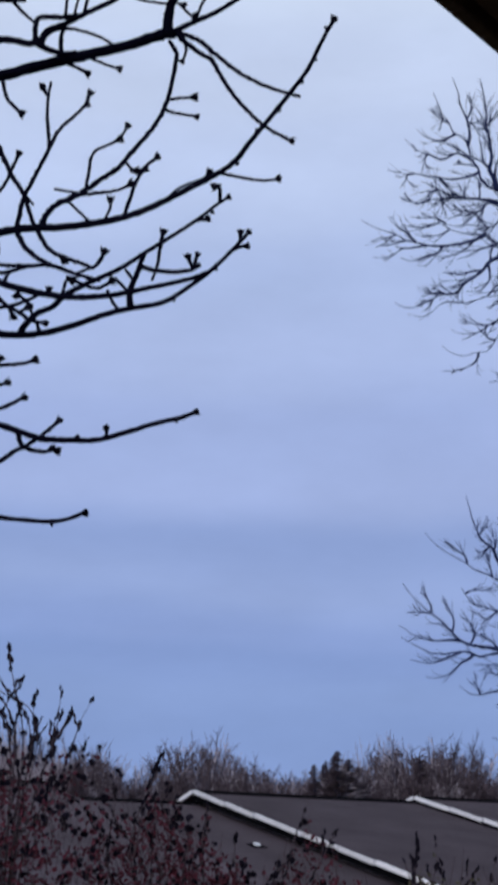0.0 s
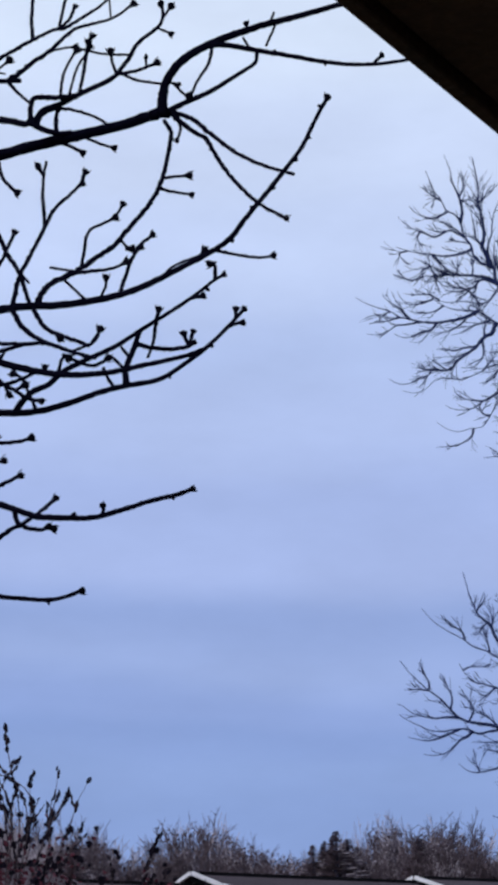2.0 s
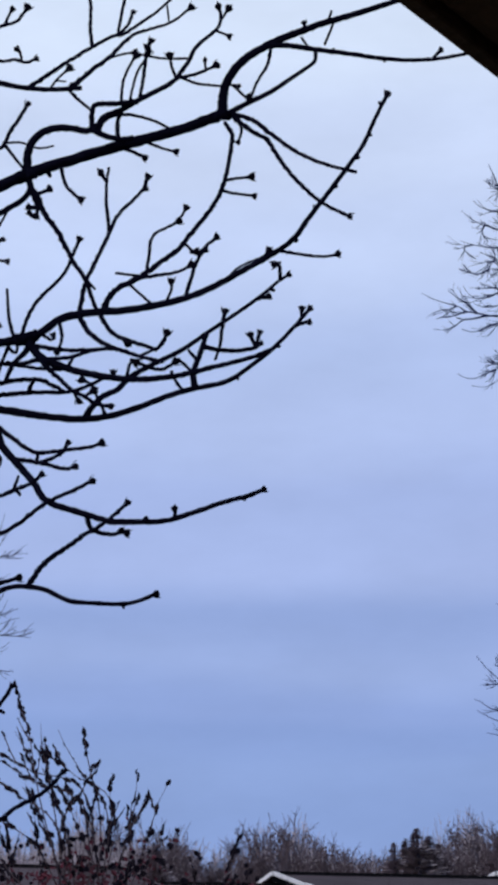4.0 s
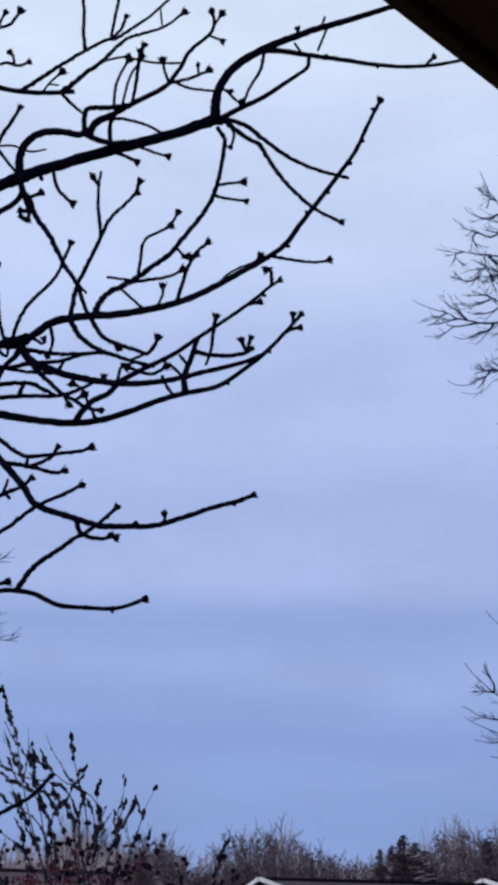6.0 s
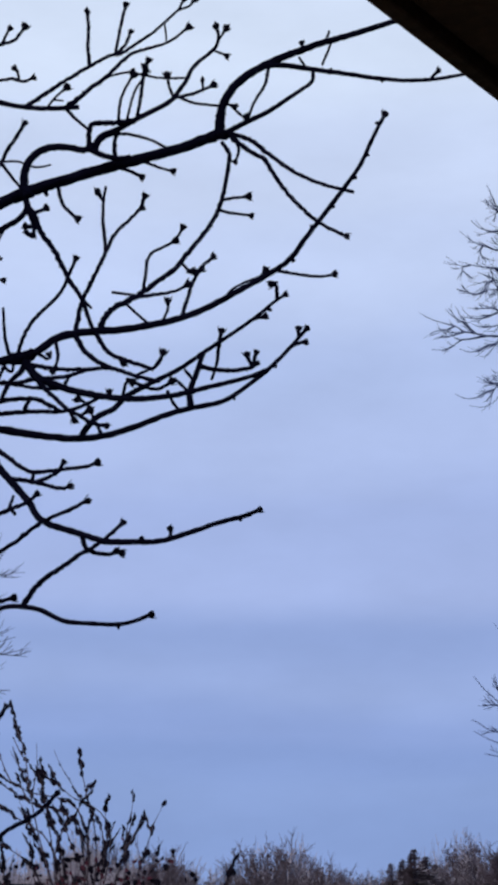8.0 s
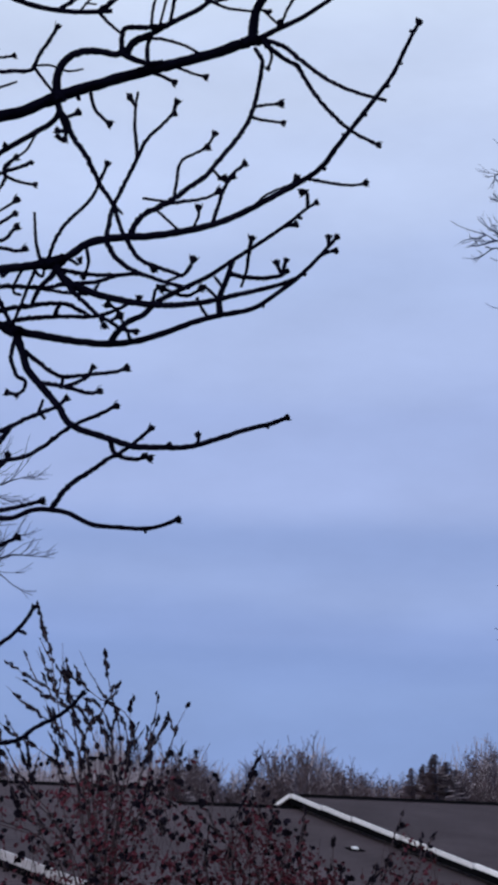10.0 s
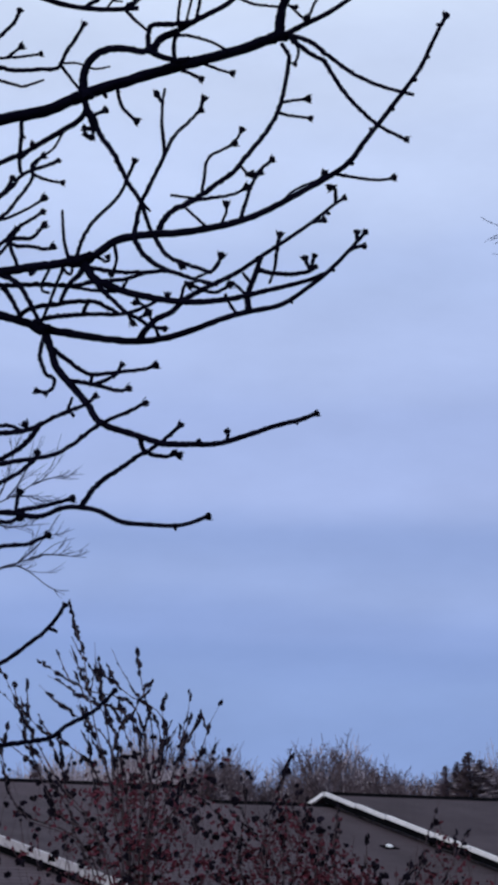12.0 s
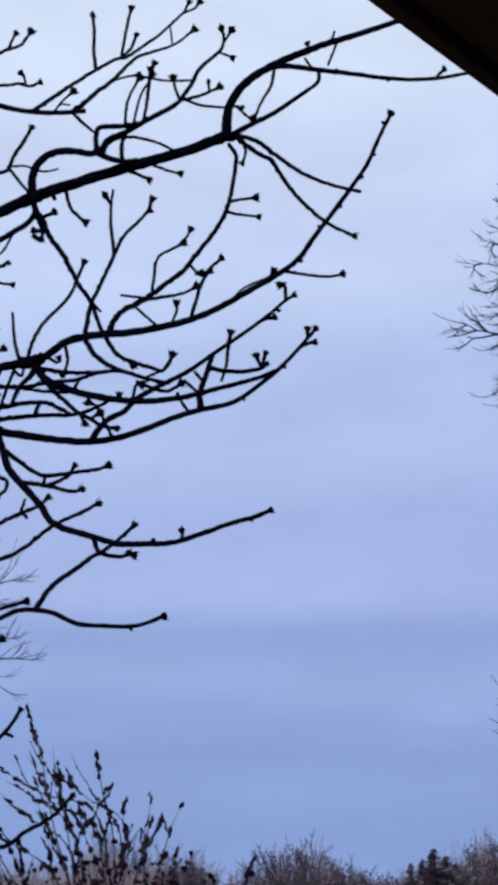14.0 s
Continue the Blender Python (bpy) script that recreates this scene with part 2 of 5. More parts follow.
class Tree:
    """A bare tree built shoot by shoot: limbs from the trunk, side shoots from limbs."""

    def __init__(self, top, bark, bud=None, bud_size=0.009, knobs=0.05, seed=1, taper=1.0):
        self.top, self.bark, self.bud, self.bud_size, self.knobs = top, bark, bud, bud_size, knobs
        self.lines, self.owner, self.rng, self.taper = {}, {}, random.Random(seed), taper

    def shoot(self, kind, name, parent, start, heading, length, turns, r0, r1, drift, bud):
        line = spline(turned(start, heading, length, turns, drift), 6 if len(turns) else 5)
        n = len(line) - 1
        radii = [(1.12 if kind == "limb" else 1.25) * (r0 + (r1 - r0) * (i / n) ** 0.8) * (1 + (self.taper - 1) * (i / n)) / 1000 for i in range(n + 1)]
        rough = 0.4 if r0 > 6 and self.bud else 1.0
        for i in range(3, n, 5):
            radii[i] *= 1 + self.rng.uniform(0.05, 0.28) * rough
        shown = [p + Vector([self.rng.uniform(-0.22, 0.22) * rough * r for _ in range(3)]) if 0 < i < n else p.copy()
                 for i, (p, r) in enumerate(zip(line, radii))]
        verts, faces = [], []
        tube(verts, faces, shown, radii, 8 if r0 > 7 else 6, self.rng, self.knobs)
        ob = raw(kind, verts, faces, self.bark, parent, smooth=True)
        self.lines[name] = (line, radii)
        if bud and self.bud:
            tip, way = line[-1], (line[-1] - line[-2]).normalized()
            holder = parent if kind == "twig" else ob
            s = self.bud_size * self.rng.uniform(0.82, 1.2)
            b = new("bud", self.bud[self.rng.randrange(len(self.bud))])
            b.parent = holder
            b.matrix_basis = Matrix.Translation(tip - way * s * 0.5) @ way.to_track_quat("Z", "Y").to_matrix().to_4x4() @ Matrix.Rotation(self.rng.uniform(0, 6), 4, "Z") @ Matrix.Scale(s, 4)
        return ob

    def limb(self, name, start, heading, length, turns, r0, r1, drift=0.0, bud=False):
        self.owner[name] = self.shoot("limb", name, self.top, start, heading, length, turns, r0, r1, drift, bud)

    def side(self, name, parent, at, heading, length, turns, r0, r1, drift=0.0, bud=False):
        line, radii = self.lines[parent]
        f = at * (len(line) - 1)
        i = min(int(f), len(line) - 2)
        start = line[i].lerp(line[i + 1], f - i)
        self.owner[name] = self.owner[parent]
        self.shoot("twig", name, self.owner[parent], start, heading, length, turns, r0, r1, drift, bud)

    def trunk(self, points, r0, r1):
        line = spline([Vector(p) for p in points], 6)
        n = len(line) - 1
        radii = [r0 + (r1 - r0) * i / n + r0 * 0.5 * math.exp(-i / n * 14) for i in range(n + 1)]
        verts, faces = [], []
        tube(verts, faces, line, radii, 14, self.rng, 0.04)
        raw("trunk", verts, faces, self.bark, self.top, smooth=True)

    def spray(self, names, count, reach, thick, levels=2, upward=0.25, span=(0.28, 0.78)):
        """Fine random twigs along the named shoots, as one part."""
        verts, faces, rng = [], [], self.rng

        def twig(p, way, length, r, level):
            pts, q, d = [p], p.copy(), way.copy()
            bend = rng.choice((-0.6, 0.5, 1.0, 1.4))
            for _ in range(3):
                d = (d + Vector((rng.uniform(-0.16, 0.16), rng.uniform(-0.16, 0.16), rng.uniform(-0.1, 0.1) + upward * bend))).normalized()
                q = q + d * length / 3
                pts.append(q.copy())
            tube(verts, faces, pts, [r, r * 0.85, r * 0.7, r * 0.45], 3, rng)
            if level:
                for _ in range(rng.randint(1, 2)):
                    k = rng.randint(0, 1)
                    w = (pts[k + 1] - pts[k]).normalized()
                    w = (w + Vector((rng.uniform(-0.5, 0.5), rng.uniform(-0.5, 0.5), rng.uniform(-0.45, 0.5)))).normalized()
                    twig(pts[k + 1].copy(), w, length * rng.uniform(0.4, 0.75), r * 0.75, level - 1)

        for name in names:
            line, _ = self.lines[name]
            for _ in range(count):
                i = min(int(len(line) * rng.uniform(*span)), len(line) - 2)
                w = (line[i + 1] - line[i]).normalized()
                w = (w + Vector((rng.uniform(-0.5, 0.5), rng.uniform(-0.8, 0.8), rng.uniform(-0.55, 0.6)))).normalized()
                twig(line[i].copy(), w, reach * rng.uniform(0.4, 1.1) * (1.35 - i / len(line)), thick, levels)
        ob = raw("twig_spray", verts, faces, self.bark, self.top)
        tagged(ob, kind="stuff")


def bud_mesh(seed):
    """A pointed bud with two or three overlapping scales and a short neck."""
    rng = random.Random(seed)
    verts, faces = [], []
    rings = ((-1.3, 0.26), (-0.6, 0.40), (0.0, 0.70), (0.45, 0.84), (0.75, 0.66), (1.0, 0.14))
    for k, (z, r) in enumerate(rings):
        for i in range(8):
            a = 2 * math.pi * i / 8
            q = r * (1 + 0.16 * math.sin(2 * a + seed) + rng.uniform(-0.05, 0.05))
            verts.append(Vector((q * math.cos(a), q * math.sin(a), z)))
    for k in range(len(rings) - 1):
        for i in range(8):
            a, b = k * 8 + i, k * 8 + (i + 1) % 8
            faces.append((a, b, b + 8, a + 8))
    faces.append(tuple(range(40, 48)))
    faces.append(tuple(reversed(range(8))))
    for s in range(2 + seed % 2):
        a, base = s * 2.2 + rng.uniform(0, 1), len(verts)
        out, along = Vector((math.cos(a), math.sin(a), 0)), Vector((-math.sin(a), math.cos(a), 0))
        for z, o, w in ((-0.45, 0.45, 0.30), (0.3, 0.88, 0.34), (1.05, 1.0, 0.06)):
            verts += [out * o - along * w + Vector((0, 0, z)), out * (o + 0.16) + Vector((0, 0, z)), out * o + along * w + Vector((0, 0, z))]
        for r in (0, 3):
            faces += [(base + r, base + r + 1, base + r + 4, base + r + 3), (base + r + 1, base + r + 2, base + r + 5, base + r + 4)]
    me = bpy.data.meshes.new("bud")
    me.from_pydata(verts, [], faces)
    me.polygons.foreach_set("use_smooth", [True] * len(me.polygons))
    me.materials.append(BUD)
    return me


# ---- ground and porch ----
bm = bmesh.new()
bmesh.ops.create_grid(bm, x_segments=60, y_segments=60, size=900)
for v in bm.verts:
    d = math.hypot(v.co.x, v.co.y)
    v.co.z = -0.06 + (0.5 * noise.noise(v.co * 0.01) if d > 200 else 0)
tagged(part("ground", bm, GRASS), "dull winter lawn and fields around the houses", "ground", kind="structure")

# the porch runs along a slanting edge; local x along the edge, y inward, z up
PORCH = Matrix.Translation((0.0926, 2.0921, 0)) @ Matrix.Rotation(math.atan2(0.825, 0.565) + 0.0057, 4, "Z")
# inward is local -y
bm = box(bmesh.new(), (-5.0, -2.6, -0.35), (3.5, 0.15, 0.0), PORCH, 0.015)
tagged(part("porch_floor", bm, CONCRETE), "grey concrete porch slab under the roof", "floor", kind="structure")
bm = box(bmesh.new(), (-5.0, -2.85, -0.35), (3.5, -2.6, 3.0), PORCH)
tagged(part("wall_house", bm, BRICK), "brown brick house wall behind the porch", "wall", kind="structure")

porch = thing("porch_roof", "dark-stained wooden porch roof with board soffit", "porch roof")
SOFFIT = 2.866
for k in range(14):
    bm = box(bmesh.new(), (-5.0, -0.026 - (k + 1) * 0.185, SOFFIT), (3.5, -0.030 - k * 0.185, SOFFIT + 0.022), PORCH, 0.004)
    part("soffit_board", bm, STAINED, porch)
bm = box(bmesh.new(), (-5.0, -0.024, SOFFIT - 0.016), (3.5, 0.0, SOFFIT + 0.19), PORCH, 0.003)
part("fascia", bm, STAINED, porch, "dark brown fascia board")
bm = box(bmesh.new(), (-5.0, -2.62, SOFFIT + 0.024), (3.5, -0.026, SOFFIT + 0.18), PORCH)
part("roof_deck", bm, STAINED, porch)
for k in range(4):
    x = -4.4 + k * 2.4
    bm = box(bmesh.new(), (x, -2.58, SOFFIT + 0.184), (x + 2.39, 0.03, SOFFIT + 0.20), PORCH, 0.003)
    part("roofing_sheet", bm, SHINGLE, porch)

# ---- near tree: buds at the twig ends ----
near = thing("bare_tree", "bare budding tree with upcurved twigs on the lawn, darkened to a silhouette", "tree", at=(0, 0, 0))
BUDS = [bud_mesh(s) for s in range(4)]
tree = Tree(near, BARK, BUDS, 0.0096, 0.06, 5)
limb, side = tree.limb, tree.side
tree.trunk(((-1.70, 4.0, -0.1), (-1.72, 4.02, 1.2), (-1.66, 4.0, 2.4), (-1.64, 4.0, 3.2), (-1.55, 4.02, 4.1), (-1.6, 4.05, 5.0)), 0.10, 0.035)
limb("A", (-1.664, 4.00, 3.156), 33.7, 1.5919, (0.4, -1.6, -4.3, -5.6, -3.1, -0.3, -1.6, -0.6, -4, 13.4, -5.6, -1.2, -1.7, 0.6, 4), 16.9, 11.7, 0.12)
limb("B", (-1.643, 4.00, 2.908), 16.3, 2.0931, (0.3, 0.1, -0.2, -0.4, -0.8, -1.6, -2.6, -2.7, -1.8, -0.2, -3.6, 3.6, -1.3, 4, 23.4, -23.4, -8.4, 5.1, 5.1, 8.8, 7.6, 0.6, 5.4, 19.2, -0.5, 0.2, 2.5, 10.1, -2.3), 15.6, 3.9, -0.05, bud=True)
limb("C", (-1.650, 4.00, 2.988), 8.7, 1.7482, (0.6, 0.1, -0.3, -0.8, -1.7, -3.2, -5.1, -4.9, -2.6, 1.8, -0.6, -8, -1.4, 6, 2.5, 4.1, 12, 10.3, 4, -6.9, -2.3, 20.7, 6.1, 7.4, 2.6), 15.6, 3.9, 0.05, bud=True)
limb("G", (-1.602, 4.00, 2.412), 10.8, 1.2833, (0.2, 0, -0.1, -0.2, -0.4, -0.9, -1.4, -1.6, -1.8, -0.8, -3, -3.2, -7.9, 26.4, -23.7, -18.7, 18, 4.9, 19.6), 9.1, 3.9, -0.1, bud=True)
limb("Q", (-1.505, 4.00, 4.016), -1.5, 1.0105, (1, -0.9, -2.4, -5.9, -7.5, -5.4, -1.1, -4.7, -3.1, 15, 11.5, 8.7), 11.7, 5.2, 0.1)
limb("K", (-1.587, 4.00, 2.227), -2.4, 0.6538, (0.4, -2.5, -7.4, -8.8, -7.9, -8.5), 9.1, 5.2, 0)
side("F", "C", 0.529, -70.2, 0.7932, (0, -2.3, 15.8, 6.5, -1.1, -0.9, -9.1, 23.5, 14.5, 1.6, -1.3, 2.1, 12.6, 3.5, -0.9, 8.1, 9.8, 0.7, 1.5, -4.5, -0.6, 8), 7.8, 3.9, -0.26, bud=True)
side("Ka", "A", 0.672, 10.2, 0.0439, (0, 1.3, 2.1, 0.5), 12.4, 11.7, -0.2)
side("Kb", "A", 0.984, 12.5, 0.0428, (-0.1, -7.2, -11.7, -2.9), 11.7, 11.1, -0.31)
side("Kc", "B", 0.478, 5.7, 0.0493, (1, 5.5, 3.4, 0.2), 11.7, 11.1, -0.04)
side("Kd", "C", 0.516, -37.4, 0.037, (2.8, 11.2, 5.6, 0.3), 11.7, 11.1, -0.33)
side("A1", "Kb", 0.633, 86.5, 0.7114, (-8.6, -16.8, -15.6, -12.3, -6.2, -5.2, -2.0, -1.5, -3.6, 0.0, 1.0, 0.3, 0.6, 1.7, 0.9, 1.1), 10.4, 4.6, -0.03)
side("A2", "A1", 0.316, 1.4, 0.5730, (-8.7, -6.6, 1.0, 1.9, -2.1, -0.2, 1.2, 2.4, 2.2, 5.4, 2.5, 6.7, 1.2, 4.7, 0.0), 6.5, 3.3, -0.04, bud=True)
side("A2a", "A2", 0.724, 48.1, 0.0388, (), 3.3, 3.3, 0.12, bud=True)
side("A3", "Kb", 0.867, 27.2, 0.2836, (-0.9, -3.9, 1.3, 5.9, 3.1, 0.1, 0.4, 5.3, 43.5), 6.5, 3.9, -0.08)
side("A4", "A1", 0.343, -99.3, 0.1801, (-1.4, -11.4, -8.7, 4.2, 7.3, 1.2), 3.9, 2.6, -0.04)
side("A4a", "A4", 0.988, 90.9, 0.0188, (), 2.6, 2.6, -0.06, bud=True)
side("A4b", "A1", 0.113, -4.4, 0.0347, (-1.3, -9.8, -7.5, -0.6), 2.6, 2.6, -0.15, bud=True)
side("A4c", "A4b", 0.483, -45.2, 0.0517, (), 2.6, 2.6, 0.14)
side("A5", "A1", 0.578, -110.7, 0.0756, (-0.1, -0.2, -0.1, -0), 2.6, 2.6, -0.05)
side("A5a", "A1", 0.554, 72.6, 0.0326, (), 2.6, 2.6, 0.03)
side("A5b", "A1", 0.471, 96.8, 0.0235, (), 3.3, 3.3, 0.2, bud=True)
side("A5c", "A2", 0.193, 121.3, 0.035, (), 2.6, 2.6, -0.14)
side("B1", "Kb", 1.000, -16.6, 0.3720, (-15.8, -15.2, 1.9, 0.9, 6.1, 4.1, 6, 5.6, 0.6), 5.2, 3.3, -0.19)
side("B2", "B1", 0.025, -49, 0.4153, (8.9, 3.4, -25.3, 0.2, 4.7, 4.7, 3.2, 5.5, 10.2, 3.1), 5.2, 3.3, -0.08, bud=True)
side("C5", "B", 0.578, 65.8, 0.6027, (-16.5, -23.5, 9.5, 1.9, 0.1, 6.5, 10.6, -0.4, -0.9, 6.4, 7, 8.1, 4.6, 3.1, 4, 30.3), 5.9, 3.9, 0.08)
side("C5a", "B2", 0.053, -68, 0.0603, (-4.1, -24.6, -14.4, -0.5), 3.3, 2.6, 0.12, bud=True)
side("C5b", "C5", 0.735, 15, 0.0666, (-0.2, -1.3, -1.1, -0.1), 3.3, 2.6, 0.28, bud=True)
side("C5c", "C5", 0.691, -15.9, 0.0784, (6.6, 5.5, 0.9, -0), 3.3, 2.6, 0.24, bud=True)
side("C5d", "C5", 0.240, 82.6, 0.1916, (-2, 2.1, -24.4, -33.4, 0.9, 20.6, 15.2), 3.3, 2.6, -0.09, bud=True)
side("C5e", "C5d", 0.740, 21.1, 0.0152, (), 3.3, 2.6, -0.29, bud=True)
side("C5f", "C5", 0.426, -48.4, 0.0397, (-0.6, 1.9, 13.8, 38), 2.6, 2.6, 0.11, bud=True)
side("C5g", "C5", 0.206, 0.8, 0.1266, (6.3, -0.1, 2.1, 4.3, 12.8, 5.9), 3.9, 2.6, 0.04, bud=True)
side("C5h", "C5", 0.211, 171.7, 0.0575, (0, -0.2, -0.3, -0.1), 2.6, 2.6, -0.1)
side("C5i", "C5", 0.157, -47.8, 0.0753, (-0, 0.3, 0.7, 0.3), 2.6, 2.6, -0.19)
side("A6", "A", 0.688, 92, 0.7116, (-5.7, -18.6, -22.5, -25.1, -19, -10.3, -6.3, 34.5, 34.3, -32.1, 2, 5.7, -2.4, -1.7, 1, 10.6, 17.7, 1.5, 9.4, -17.1, -10.5, 8.4, 31.7, 25.5), 9.1, 3.3, -0.07, bud=True)
side("A6b", "A6", 0.940, 58.3, 0.0436, (), 2.6, 2.6, -0.02, bud=True)
side("A6c", "A6", 0.900, -27, 0.0426, (-0.4, -3.5, -3.2, -0.4), 2.6, 2.6, -0.16, bud=True)
side("A6d", "A6", 0.683, 113.2, 0.0637, (-1.1, -8.3, -6.4, -0.6), 3.3, 2.6, -0.15, bud=True)
side("A6e", "A6", 0.680, 10.5, 0.1073, (-0.3, 2, 5.1, 4.7, 1.5, 3.4), 3.9, 3.3, -0.03, bud=True)
side("A6f", "A6e", 0.690, 90.7, 0.034, (), 2.6, 2.6, 0.25, bud=True)
side("A6g", "A6e", 0.119, -27.7, 0.1088, (0.3, 6.5, 9.9, 0.5, 0.8, 0.1), 3.3, 2.6, -0.03)
side("A6h", "A6", 0.340, -33.1, 0.1084, (4.6, 6.2, 2.9, 7.6, 15.7, 5.1), 6.5, 5.2, -0.01)
side("A6n", "A6h", 0.190, 72.3, 0.2145, (-28.4, -31.1, -13.1, -14.4, -2.7, -8.6, -4.8, -5.6), 4.2, 2.6, -0.05)
side("A6i", "A6", 0.340, 86.8, 0.1631, (0.5, -21.4, -65.9, -11.1, 4.7, 5.2, 0.4), 5.2, 5.2, -0.21)
side("A6j", "A6i", 0.771, 84.6, 0.1262, (0.3, -5.2, -10.8, -7.4, -2.2, -5.1), 3.3, 2.6, -0.21, bud=True)
side("A6k", "A6i", 0.896, 77.9, 0.1471, (0.5, -1.7, -5.5, -9, -2.4, 7.4), 2.6, 2.6, 0.01, bud=True)
side("A6l", "A6", 0.537, 78.2, 0.1267, (-0.1, 0.6, 1.4, 1.1, 0, 0.2), 3.3, 3.9, -0.29, bud=True)
side("A6m", "A6l", 1.000, 51.6, 0.0189, (), 2.6, 2.6, -0.01, bud=True)
side("A6o", "A6h", 0.655, 93.7, 0.0844, (0.2, -4.4, -14.1, -7.8), 4.6, 3.9, 0.15)
side("A6p", "A", 0.870, -22.3, 0.0903, (-0.1, 2.1, 5.7, 2.7), 3.3, 2.6, 0.17, bud=True)
side("A6q", "A", 0.833, -22.2, 0.073, (0.2, -0.6, -1.5, -9), 3.9, 3.3, 0.13, bud=True)
side("Q1", "Q", 0.872, 40.6, 0.5287, (-1.4, -0.7, -0.2, -0.4, -1.2, -1.2, -1.3, -2.8, -17.6, 24.6, -0.3, 0, 5.3, 4.2, -0.6, 0.3, -23.5, 33.5), 5.2, 2.6, 0.13, bud=True)
side("Q1a", "Q1", 0.890, 60.7, 0.0351, (), 2.6, 2.6, -0.09, bud=True)
side("Q2", "Q", 0.968, 43, 0.3904, (0.3, 0.8, -2.6, 1.8, 8.6, -1.3, -10, -17.6, -3, 0.6, 10.7, 10.9, 0.6), 5.9, 2.6, 0.12, bud=True)
side("Q2b", "Q2", 0.327, 11.9, 0.072, (0.1, -2.6, -7.7, -4.2), 2.6, 2.6, -0.11, bud=True)
side("Q2c", "Q2b", 0.883, -14.7, 0.1468, (1, 7.5, 6, 0.6), 2.6, 2.6, 0.05)
side("Q3", "Q", 0.923, 56.3, 0.0758, (-5.5, -8.4, -2, -0), 2.6, 2.6, -0.12, bud=True)
side("Q3a", "Q3", 0.333, -6.5, 0.0263, (), 2.0, 2.0, -0.04)
side("Q4", "Q", 0.968, -54.9, 0.0926, (4.5, 4.4, 0.8, -0), 3.9, 2.6, -0.04)
side("Q5", "Q1", 0.364, 95.8, 0.1945, (-0, -1.6, -4.3, 1.9, 4.5, 0.5), 3.9, 3.3, 0.33, bud=True)
side("Q6", "Q1", 0.500, 78.2, 0.1317, (-0, -1.1, -1.8, -0.5), 3.3, 3.3, -0.19, bud=True)
side("Q7", "Q6", 0.017, 45.8, 0.0803, (3.5, 16, 8.5, 0.3), 3.3, 3.3, 0.13, bud=True)
side("Q8", "Q1", 0.798, -85.8, 0.0483, (), 2.0, 2.0, 0.11)
side("Q9", "Q", 0.609, 19.2, 0.2776, (-0.2, 0, 0.5, 0.9, 5.9, 1.7, -5.9, 32.6, 7.6), 5.2, 3.3, 0.16, bud=True)
side("Q9a", "Q9", 0.692, 67.3, 0.0509, (0.1, -0.5, -2.7, -4), 3.3, 2.6, -0.02, bud=True)
side("Q10", "Q", 0.654, -7.4, 0.2269, (-0.3, 0.1, 1.1, 1.9, 12.7, -21.8, 37.3), 3.9, 3.3, 0.07, bud=True)
side("Q10a", "Q10", 0.823, 98.5, 0.0346, (-0.3, 5.8, 21.8, 13.5), 2.6, 2.6, -0.3, bud=True)
side("T1", "A", 0.464, 72.3, 0.5383, (2.8, -2.8, -4.8, -40.1, -47.6, -7.7, 6.7, 8.5, 6.6, 0.7, 62.7, -6.1, 3.9), 5.2, 3.9, -0.3, bud=True)
side("T1a", "T1", 0.804, -55, 0.0897, (-0, -0, -0.1, -0), 3.3, 2.6, -0.06)
side("T1b", "T1", 0.810, -6.6, 0.0742, (0, -9.1, -17, -4.6), 2.6, 2.0, -0.28)
side("T1c", "A6", 0.100, -20.2, 0.0624, (1.8, 12.3, 8.7, 0.7), 2.6, 2.0, -0.26)
side("T2", "T1", 0.274, -9.9, 0.2172, (-3, -1.4, 0, -1.6, -1.1, 31.2, 8.6), 3.9, 2.6, 0.04)
side("T3", "T1", 0.286, 22.3, 0.2126, (-5.9, -16.2, -5.8, 0.4, 0.2, 4.1, 2.6), 3.9, 2.6, -0.22, bud=True)
side("T3a", "T3", 0.594, 48.8, 0.0499, (-0, 0.6, 1, 0.3), 3.3, 2.6, 0.32, bud=True)
side("T4", "T3", 0.125, 47.7, 0.1953, (0, -0.1, -0.1, -0.8, 2, 15, 10.3), 4.6, 3.9, 0.13, bud=True)
side("L1", "A", 0.589, -89.4, 0.1478, (-0.2, -2.9, -2.7, 0.9, 7.9, 6.5), 4.6, 3.9, 0.03)
side("L2", "Ka", 0.550, -79.2, 0.3826, (-50.3, -23.5, 1.3, -2.3, 2.9, -10.9, 1.9, 0.4, 0.2, -0), 6.5, 5.2, 0.15)
side("L2b", "L2", 0.212, -152, 0.1607, (39.8, -0.5, -3.1, -16.7, -7.6, 15.5, 8.5), 2.6, 2.6, -0.17)
side("L3", "B", 0.317, 68.7, 0.4619, (1.1, -2.1, -6.2, -13.1, -9.5, 3.3, 14.3, -27, 0.5), 5.2, 3.9, 0.3, bud=True)
side("L4", "B", 0.347, 62.3, 0.3938, (0.4, -1, -2.6, -10, -2.5, 13.8, -1.6, 9.3, 26.1, -50.2), 4.6, 3.3, 0.24, bud=True)
side("L5", "L4", 0.833, -21.5, 0.0737, (0.3, 6.3, 8, 1.5), 3.3, 2.6, 0.16, bud=True)
side("L6", "L4", 0.106, 61.6, 0.2575, (0.1, -4.4, -26.5, -15.8, 7.8, 6, 5.3), 3.9, 2.6, -0.01, bud=True)
side("L7", "B", 0.378, 64.4, 0.2204, (0.2, -1.1, -7.7, -10.2, 12.6, -12.9, -7.5, 2.1, -0.7), 4.6, 3.3, 0.24, bud=True)
